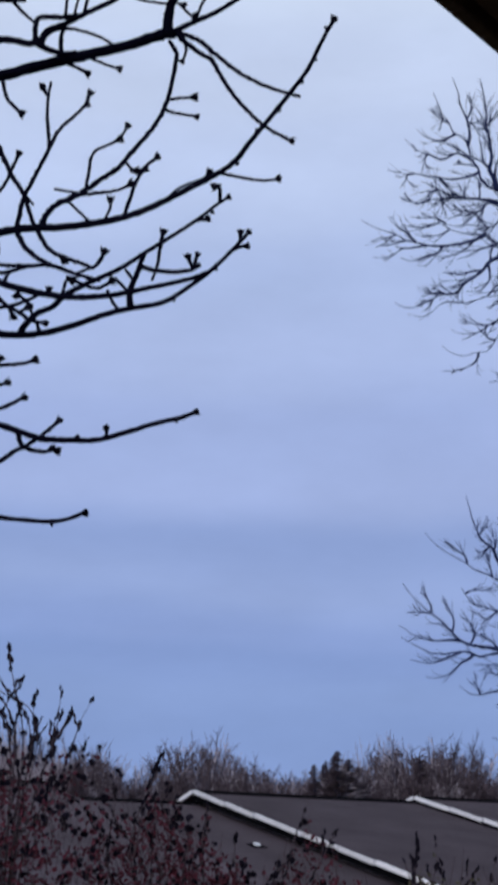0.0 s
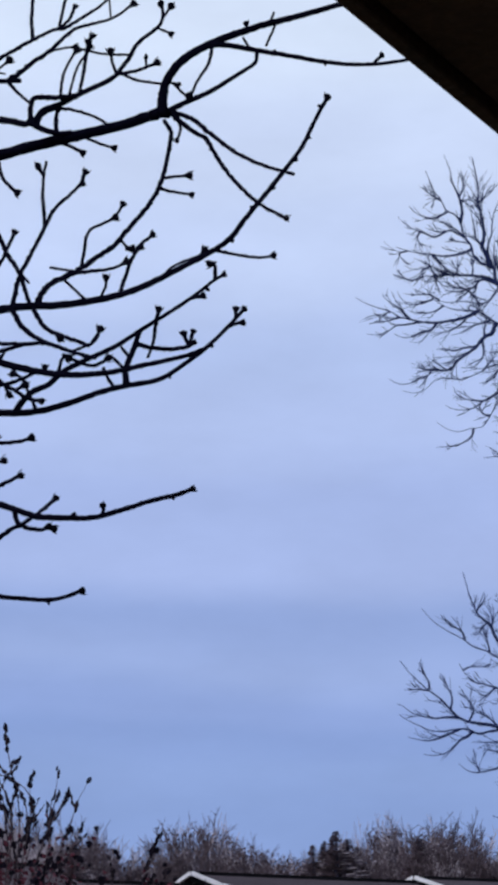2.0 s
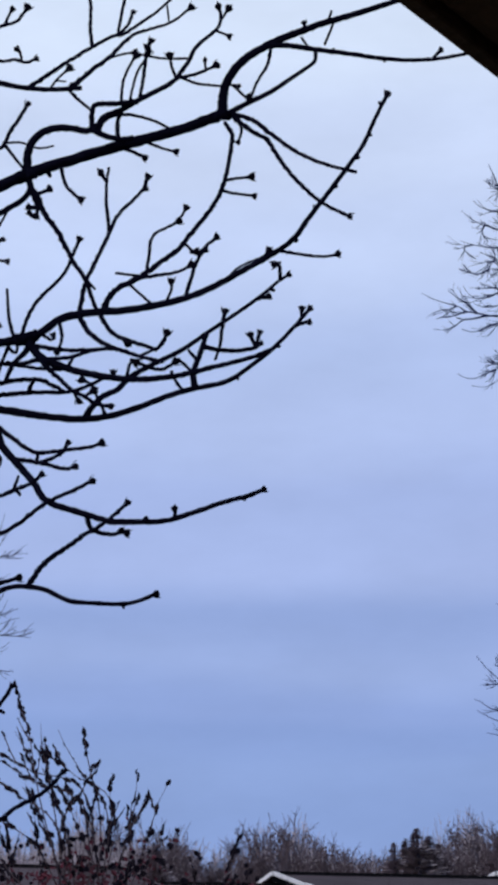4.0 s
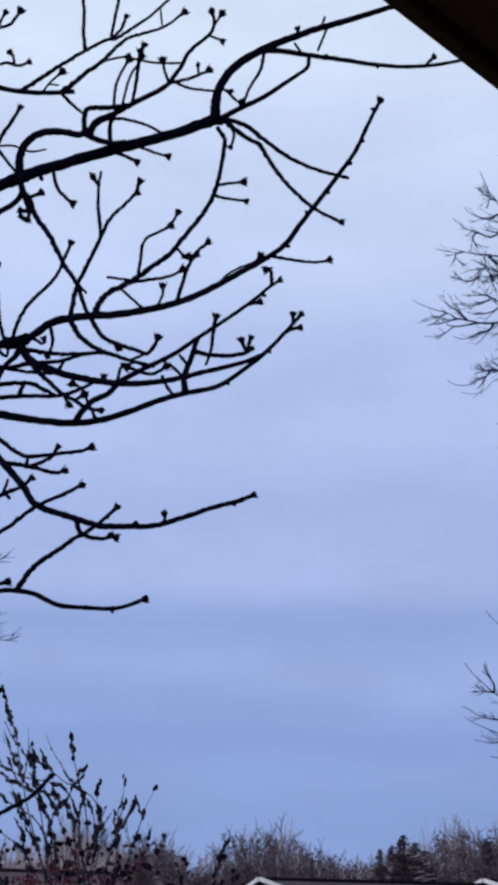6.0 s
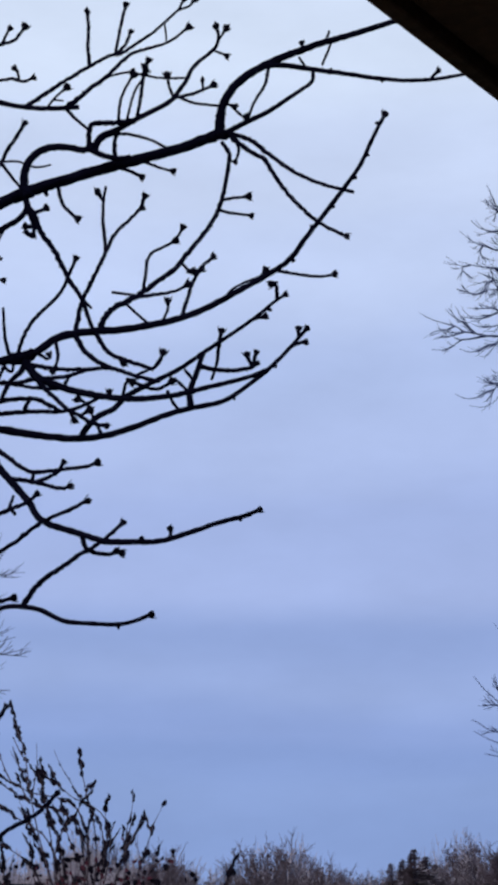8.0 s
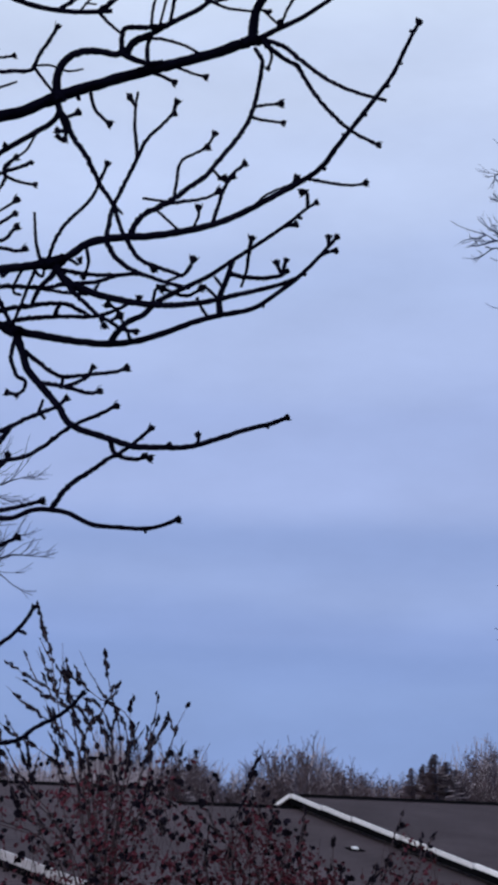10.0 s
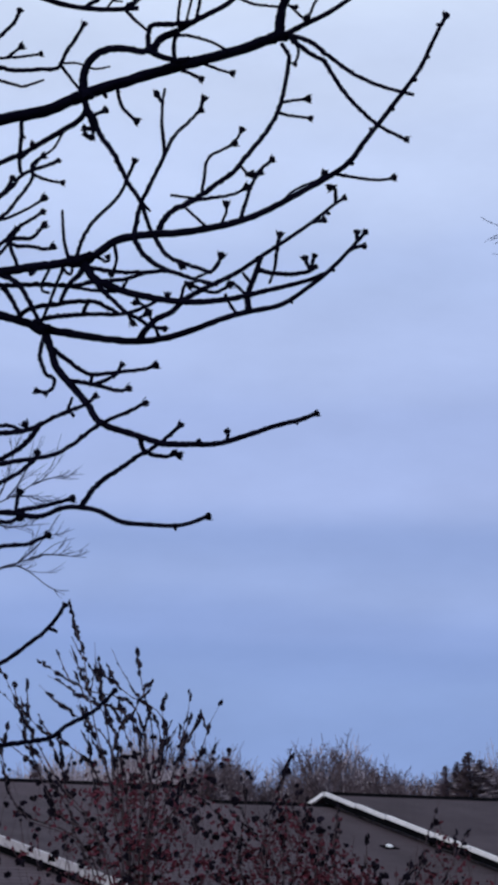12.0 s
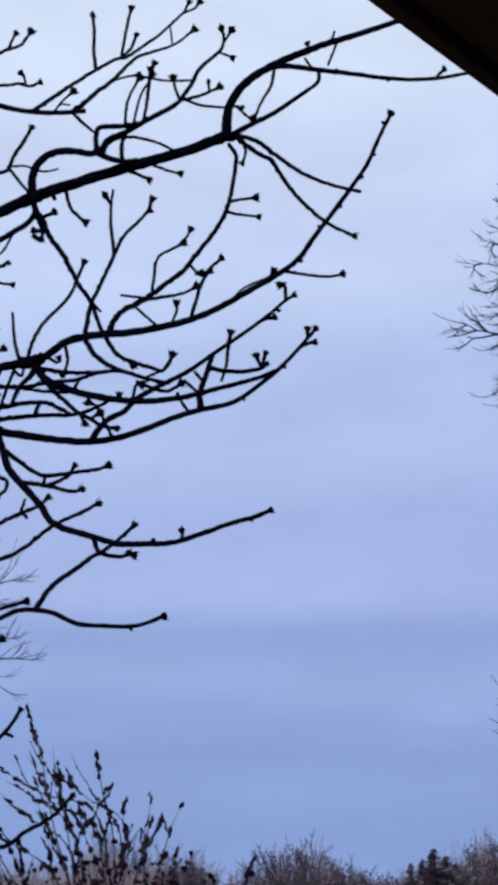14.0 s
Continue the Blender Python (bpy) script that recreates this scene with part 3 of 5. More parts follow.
side("L8", "L7", 0.500, 4.5, 0.1027, (-0.3, -1.9, 0.1, 29.3, 27.9, -8.9, 2.6), 4.6, 3.3, 0.17, bud=True)
side("L9", "L7", 0.475, -26.3, 0.116, (3, 17.1, 7.9, -10.6, -7.7, 20, 20.8), 3.9, 3.3, 0.11, bud=True)
side("L11", "L1", 0.750, 46.1, 0.0569, (-0.2, 6.8, 18.9, 8.1), 3.9, 3.3, 0.29, bud=True)
side("L12", "L1", 0.357, -19.7, 0.0115, (), 3.3, 2.6, 0.09)
side("L13", "L6", 0.208, 61.1, 0.1793, (0.2, -0.4, -0.5, -4.2, -3, 6.9), 3.9, 3.3, -0.09, bud=True)
side("L14", "L3", 0.567, 25.5, 0.0943, (1.7, 16.1, 13.4, 1.1), 3.9, 2.6, 0.04)
side("L15", "L7", 0.075, 37.1, 0.1207, (-0.3, 2.1, 4.7, 4.5, 3.8, 11.2), 3.9, 3.3, -0.21, bud=True)
side("D19", "B", 0.444, -123.1, 0.0462, (5.5, -28.9, -109.5, -1.8), 3.9, 2.6, -0.22)
side("D20", "B", 0.467, -50.3, 0.0591, (-4.9, 28.1, 106.8, 1.2), 3.3, 2.6, 0.16)
side("D21", "B", 0.506, -29.5, 0.0465, (2.2, -8, 73.6, 69.4), 3.3, 2.6, 0.2, bud=True)
side("D22", "C", 0.683, 113.8, 0.1278, (-0.9, 2, 1.1, 33.5), 3.3, 2.6, 0.33, bud=True)
side("L10", "L15", 0.690, -73.2, 0.0548, (0.1, 2, 2.4, 0.4), 3.9, 3.3, 0.25)
side("A7", "L2", 0.076, -74.1, 0.0825, (0.6, -1.5, -3.4, -26.6), 4.6, 3.3, 0.03, bud=True)
side("A7c", "A7", 0.900, -158, 0.022, (-0.2, -35, -35, -1.3), 3.9, 4.6, -0.29, bud=True)
side("A7d", "A7", 0.667, -168.4, 0.0226, (-1.3, -15, -13.7, -1.4), 3.9, 4.6, -0.01, bud=True)
side("A7a", "A7", 0.250, 21, 0.046, (-0.1, 3, 9, 4.8), 3.9, 3.9, 0.3, bud=True)
side("A7b", "A", 0.719, -73.6, 0.0236, (), 3.9, 3.9, 0.2)
side("A8", "A7", 0.033, -54.6, 0.3703, (-17.5, 8.8, 9, -4.4, -6.1, -1.1, 2.6, 6.5, -3.9, -11.7, 0.2, 4.4), 5.9, 3.9, -0.01)
side("A8a", "A8", 0.744, -51.2, 0.0411, (), 3.3, 2.6, -0.2)
side("A9", "A", 0.740, -77.5, 0.1302, (-0.4, 1.8, 8.4, 16.9, 2.4, 2.2), 3.9, 3.3, -0.23, bud=True)
side("B3", "B", 0.483, 67.9, 0.2586, (-1.3, -5.7, -9, -11.8, -2.3, 1, 12.5, 11.8, 0.5, 1.4), 3.9, 3.3, -0.3, bud=True)
side("B4", "Kc", 0.050, 112, 0.1452, (-6.6, -7.3, -1.4, -0), 3.9, 2.6, 0.27)
side("B5", "B", 0.669, 75, 0.1761, (0, -0.3, 0.6, -3.7, -4.4, -1.8, -12.8, -10.8, 4.7), 3.9, 3.3, 0.1, bud=True)
side("B5a", "B5", 0.633, 39.8, 0.0206, (), 3.3, 3.9, -0.25, bud=True)
side("B6", "B", 0.647, 65.4, 0.0575, (-0.2, 4.1, 15.4, 10.2), 2.6, 2.6, -0.06, bud=True)
side("B7", "B", 0.781, -20.8, 0.1415, (0, 1.8, 1.4, 2.3, 10.2, 9.6), 3.3, 2.6, -0.32, bud=True)
side("B8", "B", 0.719, 54, 0.1071, (-15.3, -13.7, -2, -0), 2.6, 2.0, 0.04)
side("B8a", "B8", 0.950, 52.5, 0.0208, (), 3.3, 3.3, 0.11, bud=True)
side("B9", "B", 0.553, 79.2, 0.2111, (-0.1, -3.2, -8.6, -2.8, 0.4, 1.1, 0.1), 4.6, 3.9, -0.01)
side("B9a", "B9", 0.990, 95.5, 0.1526, (0.2, -1.8, -3.8, -3.2, -3.2, -4.8), 3.9, 2.6, -0.16)
side("B9b", "B9a", 0.762, 116.6, 0.0331, (), 2.6, 3.3, 0.11, bud=True)
side("B9c", "B9", 0.990, 72.9, 0.1559, (-1.3, -11.1, -9.5, 0.8, 1.3, -0.2), 3.9, 3.3, 0.32, bud=True)
side("B9d", "B9c", 0.940, 71.1, 0.0374, (), 3.9, 3.3, -0.05, bud=True)
side("D1", "B", 0.553, -66.3, 0.256, (4.7, 12.5, 6.8, 11.6, 2.8, 0.7, 2.8, 2.9, 0.4), 5.2, 3.3, -0.3)
side("D2", "B", 0.575, -64.7, 0.229, (-0.2, 9.8, 18.9, 6.9, 0.9, 5, -3.3, 66.9, 26.2), 4.6, 3.3, -0.31, bud=True)
side("D2a", "D2", 0.433, -55.4, 0.0189, (), 3.9, 3.9, -0.29, bud=True)
side("D2b", "D2", 0.783, -164, 0.0327, (), 2.6, 2.6, 0.32)
side("D2c", "D2", 0.817, 57.3, 0.0358, (), 2.6, 2.6, 0.03)
side("E", "C", 0.654, 61.7, 0.6259, (-13.2, -19.1, 21.2, -13.7, -5.5, -0.4, 1, 6.3, 1.7, -1.8, 0.1, 0.9, 1, 2.4, 2.9, -7.2), 6.5, 3.3, 0.24, bud=True)
side("E1", "E", 0.828, 4.4, 0.0318, (), 3.9, 3.3, -0.23, bud=True)
side("E2", "E", 0.956, 93.4, 0.0502, (-0.1, -0.2, 27.7, 75.3), 3.9, 3.3, -0.17, bud=True)
side("E3", "E", 0.662, 80.1, 0.0329, (), 3.9, 3.9, 0.13, bud=True)
side("E4", "E", 0.662, -98.4, 0.0886, (-0, -3.7, -6.8, -2), 3.9, 2.6, 0.28)
side("D3", "B", 0.494, -70.2, 0.5883, (25.3, 19, 2.8, 5, 3.4, 2.9, 3, 5.1, 4.7, 2.7, 5.7, 1.9, -1.7, 1.2, 1.3, 8.5), 7.8, 3.9, -0.11)
side("D3a", "D3", 0.397, 86.4, 0.014, (), 3.9, 3.9, -0.3, bud=True)
side("D3b", "D3", 0.211, 63.3, 0.0271, (), 3.9, 2.6, 0.25)
side("D3c", "D3", 0.446, 74.2, 0.0543, (-0.3, 1.2, -35.8, -70.6), 3.3, 2.6, -0.15, bud=True)
side("D3d", "D3c", 1.000, -18.2, 0.0946, (-0.3, 16.9, 31.6, 6.5), 3.3, 3.3, 0.17, bud=True)
side("C1", "C", 0.965, 19.1, 0.0378, (-0.4, -7.8, -9.8, -1.7), 3.9, 3.3, -0.24, bud=True)
side("C1a", "C", 0.981, 87.7, 0.0275, (), 3.3, 3.3, 0.14, bud=True)
side("C2", "C", 0.804, 97.1, 0.1398, (-5.1, -18.4, -5.7, 3.7, 0.4, 0.1), 6.5, 4.6, 0.04)
side("C3", "C2", 0.786, -24.7, 0.1423, (6.7, 8.5, 2.8, 4, 8.4, 4.9, 24.3), 4.6, 3.9, -0.1, bud=True)
side("C3a", "C3", 0.875, 107.9, 0.0378, (), 3.3, 3.3, 0.16, bud=True)
side("C3b", "C3", 0.875, 70.6, 0.0369, (), 3.3, 3.3, -0.25, bud=True)
side("C3c", "C2", 0.500, 127.6, 0.0331, (), 3.3, 2.6, -0.13)
side("C3d", "C2", 0.274, 134.2, 0.049, (), 3.3, 2.6, -0.06)
side("C3e", "C", 0.788, 120.2, 0.043, (), 3.3, 2.6, 0.26)
side("D4", "D3", 0.049, -58.7, 0.2514, (1.3, 6, 3.7, 0.5, 0.9, 6.6, 9.6, -10.2, 16.5, 8.1), 4.6, 3.3, -0.24, bud=True)
side("D5", "B", 0.344, -13, 0.4923, (8.7, 6, 1.1, 4.2, -1.4, -5, 3.2, 12.9, -7.6, -0.1, 12.7, -1.8, -13.3), 5.2, 3.9, 0.27)
side("D6", "D3", 0.034, -7.8, 0.1475, (0.8, 5.9, 4.5, 0.4), 4.6, 3.3, 0.21)
side("D7", "D5", 0.512, -6.2, 0.1182, (0.2, 3.3, 4, 0.7), 3.3, 3.3, 0.33)
side("D8", "B", 0.397, -25.7, 0.1739, (-3, -19.3, -12.1, -2.2, -1.5, -2.5), 5.2, 3.9, -0.09)
side("D9", "C", 0.490, 38.2, 0.2616, (-27.9, -8.8, 1.7, -3.5, -9.1, -19.6, -5.3), 5.2, 3.9, -0.21)
side("D10", "C", 0.516, 30.2, 0.3015, (-24.9, -5.8, -0.6, -1.4, -3.3, -0.3, 8.2, 8.3, 8.9, 7.2), 5.2, 3.3, -0.18)
side("D11", "D3", 0.010, -110.1, 0.1141, (-12, -21.5, 5.6, 17.1, 7.4, 0.1), 5.9, 3.9, 0.23)
side("D12", "D20", 0.217, -116, 0.1143, (0.3, 0.9, 0.3, -0.1, -1.1, -1.2), 3.3, 3.3, 0.33)
side("D13", "B", 0.458, -116.5, 0.0799, (0.1, -0.5, 34.1, 69.2), 3.3, 2.6, 0.14)
side("D14", "D5", 0.232, -44.6, 0.0871, (-8.5, -7.7, -1.3, 0), 5.2, 3.9, -0.01)
side("D15", "B", 0.531, -78.5, 0.0862, (0.2, -8.2, -19.6, -7.1), 3.9, 2.6, -0.15, bud=True)
side("D16", "D9", 0.688, -114.8, 0.0329, (), 3.9, 3.9, 0.23)
side("D17", "D4", 0.720, 37.2, 0.029, (), 3.3, 3.3, 0.26, bud=True)
side("D18", "D10", 0.735, -61.5, 0.0343, (), 2.6, 2.6, -0.29, bud=True)
side("F1", "F", 0.018, -101.9, 0.1763, (0.3, 12.8, 20.8, 1.8, 31.2, -60.3, -42.8), 4.6, 3.3, -0.2, bud=True)
side("F1a", "F1", 0.979, 164.8, 0.0265, (), 3.3, 3.3, 0.23, bud=True)
side("F2", "F", 0.065, -38.6, 0.2601, (0.8, 1.6, 9.2, 27.5, 8.5, 0.7, -0, 2, 12.7), 4.6, 3.3, 0.24, bud=True)
side("F2a", "F2", 0.650, 58.6, 0.0229, (), 3.3, 3.9, -0.13, bud=True)
side("F2b", "F2", 0.433, -95.9, 0.0264, (), 3.3, 3.3, -0.15)
side("F3", "F", 0.196, -7, 0.1466, (-0.8, -5.3, -3.8, 0.3, -1.6, 11.4, 24.5), 4.6, 3.3, -0.05, bud=True)
side("F3a", "F3", 0.417, 19.2, 0.0623, (0.2, 5.2, 7.2, 1.5), 3.9, 3.3, 0.03)
side("F5", "G", 0.450, 38.1, 0.6198, (1.2, -4.4, -13, -15.5, -6, 2.8, 0.4, 3.8, 16.5, 9.4, -7.3, -8.6, 3.5), 5.2, 3.3, -0.28, bud=True)
side("F6", "F", 0.496, -86.5, 0.1015, (13.4, 29.2, 24.2, 10.5, 4.5, 18, 22.2), 4.6, 3.3, 0.24, bud=True)
side("F6a", "F6", 0.958, -16.6, 0.0169, (), 3.3, 3.3, 0.02, bud=True)
side("F7", "G", 0.775, 60.8, 0.2898, (-3.9, -14.8, -5.6, 1.2, -0.3, -6.2, 5.9, 8.8, -0.1), 5.2, 3.3, 0.19, bud=True)
side("F8", "F5", 0.196, 53.4, 0.4206, (1.8, -3, -9.8, -33.8, -20.4, 10.9, 8.2, 16, -1, -3.8, -0.8, 17.9), 5.9, 3.3, -0.19, bud=True)
side("F8a", "F8", 0.827, 76.3, 0.036, (), 3.3, 2.6, 0.33)
side("F8b", "F8", 0.667, -121, 0.1526, (-9.7, -14.7, -4.5, -5.1, -7.6, -1.6), 5.2, 3.9, 0.18)
side("F8c", "F8", 0.609, 123.2, 0.0173, (), 2.6, 2.6, -0.11, bud=True)
side("F8d", "F8", 0.840, -51.5, 0.0163, (), 3.3, 2.6, 0.31)
side("F9", "F5", 0.571, -141.2, 0.1493, (-1, -8.4, -2.4, 1.4, -0.3, 0.1), 3.9, 3.9, 0.14)
side("F9a", "F5", 0.571, 78.6, 0.0158, (), 2.6, 3.9, 0.24, bud=True)
side("F4b", "F", 0.656, 37.7, 0.015, (), 3.3, 3.3, -0.32)
side("Fb", "F", 0.935, -45.4, 0.0098, (), 3.3, 2.6, -0.31)
side("Fa", "F", 0.739, 57, 0.0293, (4.1, 23.3, 13.1, 0.4), 2.6, 3.3, 0.17, bud=True)
side("F10", "F8", 0.327, 13.5, 0.1112, (0.3, -6.3, -23.8, -13.5), 3.9, 3.3, -0.14)
side("G1", "G", 0.654, 15.4, 0.1361, (-2.1, -6.5, 4.1, 3.5, 0.6, -0), 4.6, 3.3, 0.01, bud=True)
side("G2", "G1", 0.048, 77.7, 0.0462, (0.1, -0.6, -3.5, -6.7), 3.3, 3.3, -0.24, bud=True)
side("G3", "G", 0.667, -83.1, 0.0115, (), 3.3, 3.3, 0.33, bud=True)
side("G4", "G", 0.583, -18.2, 0.1143, (-0.5, 2, 18, 36.6), 3.9, 3.3, 0)
side("G5", "G", 0.938, -44.9, 0.0098, (), 3.3, 3.3, 0.23)
side("H", "G", 0.446, -25, 0.3819, (-0.8, 1.7, 5.6, 14.8, 4.9, -0.7, 19), 5.2, 3.3, -0.3, bud=True)
side("I", "K", 0.929, 31.6, 0.4259, (0.2, -0.2, -0.6, -2.4, -5.1, 7.5, 6.7, -0.4, 8.7, 12.3), 5.2, 3.3, -0.01, bud=True)
side("I1", "I", 0.856, -29.9, 0.0224, (), 3.3, 2.6, -0.31)
side("J", "K", 1.000, -21.6, 0.4483, (1.2, 12.8, 10.8, 2.8, 1.6, 2.1, 2.9, 28.2, -10.1, 0.1, 13.1, 5.9), 5.2, 3.3, 0.27, bud=True)

# short spurs with closed buds along the long shoots
side("B11", "B", 0.985, 150, 0.010, (), 3.9, 3.0)
side("B12", "B", 0.945, 18, 0.010, (), 3.9, 3.0)
side("B13", "B", 0.915, 12, 0.013, (), 3.9, 3.0)
side("B14", "B", 0.875, -8, 0.011, (), 3.9, 3.0)
side("B15", "B", 0.845, 150, 0.009, (), 3.9, 3.0)
side("B16", "B", 0.800, -12, 0.014, (), 3.9, 3.0)
side("A2b", "A2", 0.300, 95, 0.010, (), 3.9, 3.0)
side("A2c", "A2", 0.520, -85, 0.009, (), 3.9, 3.0)
side("C6", "C", 0.860, -40, 0.010, (), 3.9, 3.0)
side("C7", "C", 0.930, -35, 0.010, (), 3.9, 3.0)
side("E5", "E", 0.900, -35, 0.012, (), 3.9, 3.0)
side("D3e", "D3", 0.620, 92, 0.013, (), 3.9, 3.0)

# ---- taller tree beyond the porch corner ----
beyond = thing("bare_tree", "tall leafless grey tree with fine spreading twigs", "tree")
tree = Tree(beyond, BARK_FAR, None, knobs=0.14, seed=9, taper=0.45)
limb, side = tree.limb, tree.side
tree.trunk(((3.5, 16.0, -0.1), (3.45, 16.0, 2.0), (3.5, 16.0, 4.2), (3.68, 16.0, 6.8), (3.6, 16.1, 8.4), (3.75, 16.0, 9.8)), 0.17, 0.04)
limb("M", (3.695, 16.00, 7.130), 152.7, 2.2561, (-0.5, 0.1, 0.7, 1.3, 2.2, 2.3, 1.3, 0.9, -0.7, -0.3, -9.6, -8.5, 33.8, -5.8, -18.7, -18.3), 45.4, 4.3, -0.01)
side("M2", "M", 0.770, -149.5, 1.1894, (-0.9, -6.2, -5.1, -2.5, -3.4, -5.3, -4.4, -9.8, -1.1, 2.6, -24.3, 15.1, 3.4, -2.2, -6.8, -6.8), 16.2, 4.3, -0.3)
side("M3", "M2", 0.564, 138.1, 0.3173, (-0, 1.9, 9.3, 2.3, -10.7, -1.6), 10.5, 4.3, -0.3)
side("M4", "M2", 0.490, -166.6, 0.5049, (-0.6, -6.2, -5.4, 27.7, 10.5, -15.4, -10, -17.6, -2.8), 9.1, 3.8, 0.03)
side("M5", "M2", 0.647, -153.6, 0.2435, (-0.6, -7.6, -7.6, -1), 8.6, 3.8, -0.3)
side("M6", "M2", 0.725, -151.8, 0.1649, (-0.3, -8.3, -11.5, -2.3), 7.6, 3.3, -0.22)
side("M7", "M2", 0.358, -120.5, 0.4441, (-11.4, -34.2, -3, 18.6, 0.7, -16.1, -11.1, -20.5, -8), 10.5, 4.3, -0.04)
side("M8", "M2", 0.088, -131.4, 0.4551, (-3.1, -7.4, -13.6, -9.1, -6.3, -12.9, -5.1), 8.6, 3.8, -0)
side("M9", "M", 0.961, -155.7, 0.3626, (-2.5, -13.1, -8.4, -5.9, -9.5, -3), 8.1, 3.8, 0.06)
side("M10", "M", 0.912, -142.8, 0.3208, (-5.3, -18.5, -8.9, -5.7, -9.9, -3.2), 8.6, 3.8, 0.08)
side("M11", "M", 0.706, -160.7, 0.4057, (0, 0.9, 11.7, 5.2, -19.6, -1.6), 9.1, 3.8, -0.09)
limb("R1", (3.687, 16.00, 7.023), 145.1, 3.1511, (0.1, 0, -0, -0.1, -0.2, -0.3, -0.3, -0.3, -0.3, -0.3, -0.7, -0.4, -11, -1.3, -11.1, -6.6, -15.4, 61.8, -28, -27.7, 19.8, -23.4, 16.3, 30.1, -33.8, 11.9, -14.9, 0.1), 45.4, 5.7, 0.02)
side("R1a", "R1", 0.902, -167.2, 0.125, (0.9, 41.4, 32.4, -0.7), 8.6, 3.8, -0.24)
side("R1b", "R1", 0.891, 148.4, 0.2431, (-0.1, -1.6, -2.1, -0.5), 7.6, 3.8, -0.16)
side("R2", "R1", 0.629, 103.4, 1.2511, (2.6, 3.8, -34.5, 7.1, 13.9, -3.4, -0.6, 10.9, -14.5, -4.1, 5.2, 4.6, 1.5, 1.4, 0.2), 21.0, 5.3, 0.21)
side("R2a", "R2", 0.568, 47.3, 0.0866, (), 8.6, 3.8, -0.24)
side("R2b", "R2", 0.193, 136.8, 0.3374, (-10.2, -26.3, -6.8, 4.5, 7.8, -6.3, -7.9), 11.5, 4.3, -0.19)
side("R2c", "R2", 0.026, 97.1, 0.6893, (0.6, -21.3, -5.9, 15.8, -3.6, -8, -5.4, -1, -2.1), 9.6, 3.8, -0.18)
side("R3", "R1", 0.802, 75.4, 0.7055, (8.6, 14.7, 4.9, 4.7, 4.3, -4.2, -17.7, 12.9, 5, 0.1), 13.4, 4.3, -0.01)
side("R3a", "R3", 0.364, 59.7, 0.2147, (2.5, 22, 16.7, 1.1), 8.1, 3.8, -0.35)
side("R3b", "R3", 0.333, -37.9, 0.0964, (), 8.1, 3.8, -0.33)
side("R4", "R1", 0.853, -150.1, 0.421, (-0.1, -3.4, -32.3, -20.1, 5.8, -21.8, -9.1), 10.5, 4.3, -0.03)
side("R4a", "R1", 0.753, 138.4, 0.261, (-0, 3.6, 15.5, 3.8, -14.9, -2.1), 9.6, 3.8, -0.24)
side("R5", "R4a", 0.036, 147.5, 0.3805, (1.1, -0.2, 44.2, -7.2, -17.4, -35.2, -12.5), 10.5, 4.3, 0.13)
side("R6", "R5", 0.490, -148.1, 0.5278, (-11.6, -40.4, -9.6, 2.6, -3.2, -6.6, -6.7, -6.9, -3.9), 9.6, 3.8, 0.21)
side("R6a", "R6", 0.492, -114.7, 0.1875, (2.1, 24.6, 19.1, 3.8, 2.3, 4.2), 8.6, 3.8, 0.05)
side("R6b", "R1", 0.730, 166.4, 0.2004, (-0.1, -1.8, -2.3, -0.4), 8.6, 3.8, 0.14)
side("R7", "R1", 0.710, -152.3, 0.7293, (-6.1, -5.1, -6.2, -6.1, -7.3, -4.6, 4.4, -3.5, -3.5, -4, -2.9, -0.2), 12.4, 4.3, -0.08)
side("R7a", "R7", 0.840, -156.5, 0.2554, (-3.2, 50.2, 48.2, 3.3, 14.1, 3.8), 8.6, 3.8, -0.32)
side("R7b", "R7", 0.519, -51.7, 0.2706, (0, -0.2, -1.5, 2.7, 12.7, 7.5), 13.4, 4.8, -0.04)
side("R8", "R1", 0.578, 162.7, 0.8258, (0.9, 7.6, 6.1, 0.7, 1.4, -3.4, -1.8, 10, 5.5, -10.9, -53, -17.2, 47.6, 0.4, -1.7), 14.3, 4.3, -0.09)
side("R8a", "R8", 0.703, -78.4, 0.1715, (-0.1, 2.9, 8.2, 4.2), 9.6, 3.8, 0.07)
side("R8b", "R8", 0.792, -153.1, 0.2261, (6.7, 51.8, 20.4, -1), 8.6, 3.8, -0.26)
side("R8c", "R8b", 0.717, -154.1, 0.2927, (-0.5, -15.4, -21.4, -4.8, -3.7, -0.3), 8.6, 3.8, -0.19)
side("R8d", "R8", 0.271, 80.3, 0.1601, (-0.3, 8.5, 22.2, 8.5), 8.6, 3.8, 0.22)
side("R8e", "R8", 0.438, 83.3, 0.085, (), 8.6, 3.8, -0.16)
side("R9", "R1", 0.566, 157.7, 0.543, (4.1, 7.1, 45.7, 17.7, -14.5, -38, -4.1, -4.1, -2.6, -0.9), 13.4, 4.3, -0.06)
side("R9a", "R9", 0.606, -46.3, 0.1736, (0.1, 2.1, 2.5, 0.4), 9.6, 3.8, 0.31)
side("R9b", "R1", 0.557, -122.9, 0.6763, (-0.8, -10.5, -28.1, -22.7, -1.7, 10.7, 6.2, -9.6, -17.7), 9.6, 3.8, -0.16)
side("R9c", "R9b", 0.958, 150.8, 0.3467, (3.7, 22.1, 12.8, -4.2, -5.5, -0.4), 9.6, 3.8, -0.25)
side("R10", "R1", 0.437, 120.6, 0.8651, (-0.2, -7.2, -13.2, 1.9, 3.3, 23.1, -13.7, -20, -7.8, -7.4), 15.3, 4.3, 0.14)
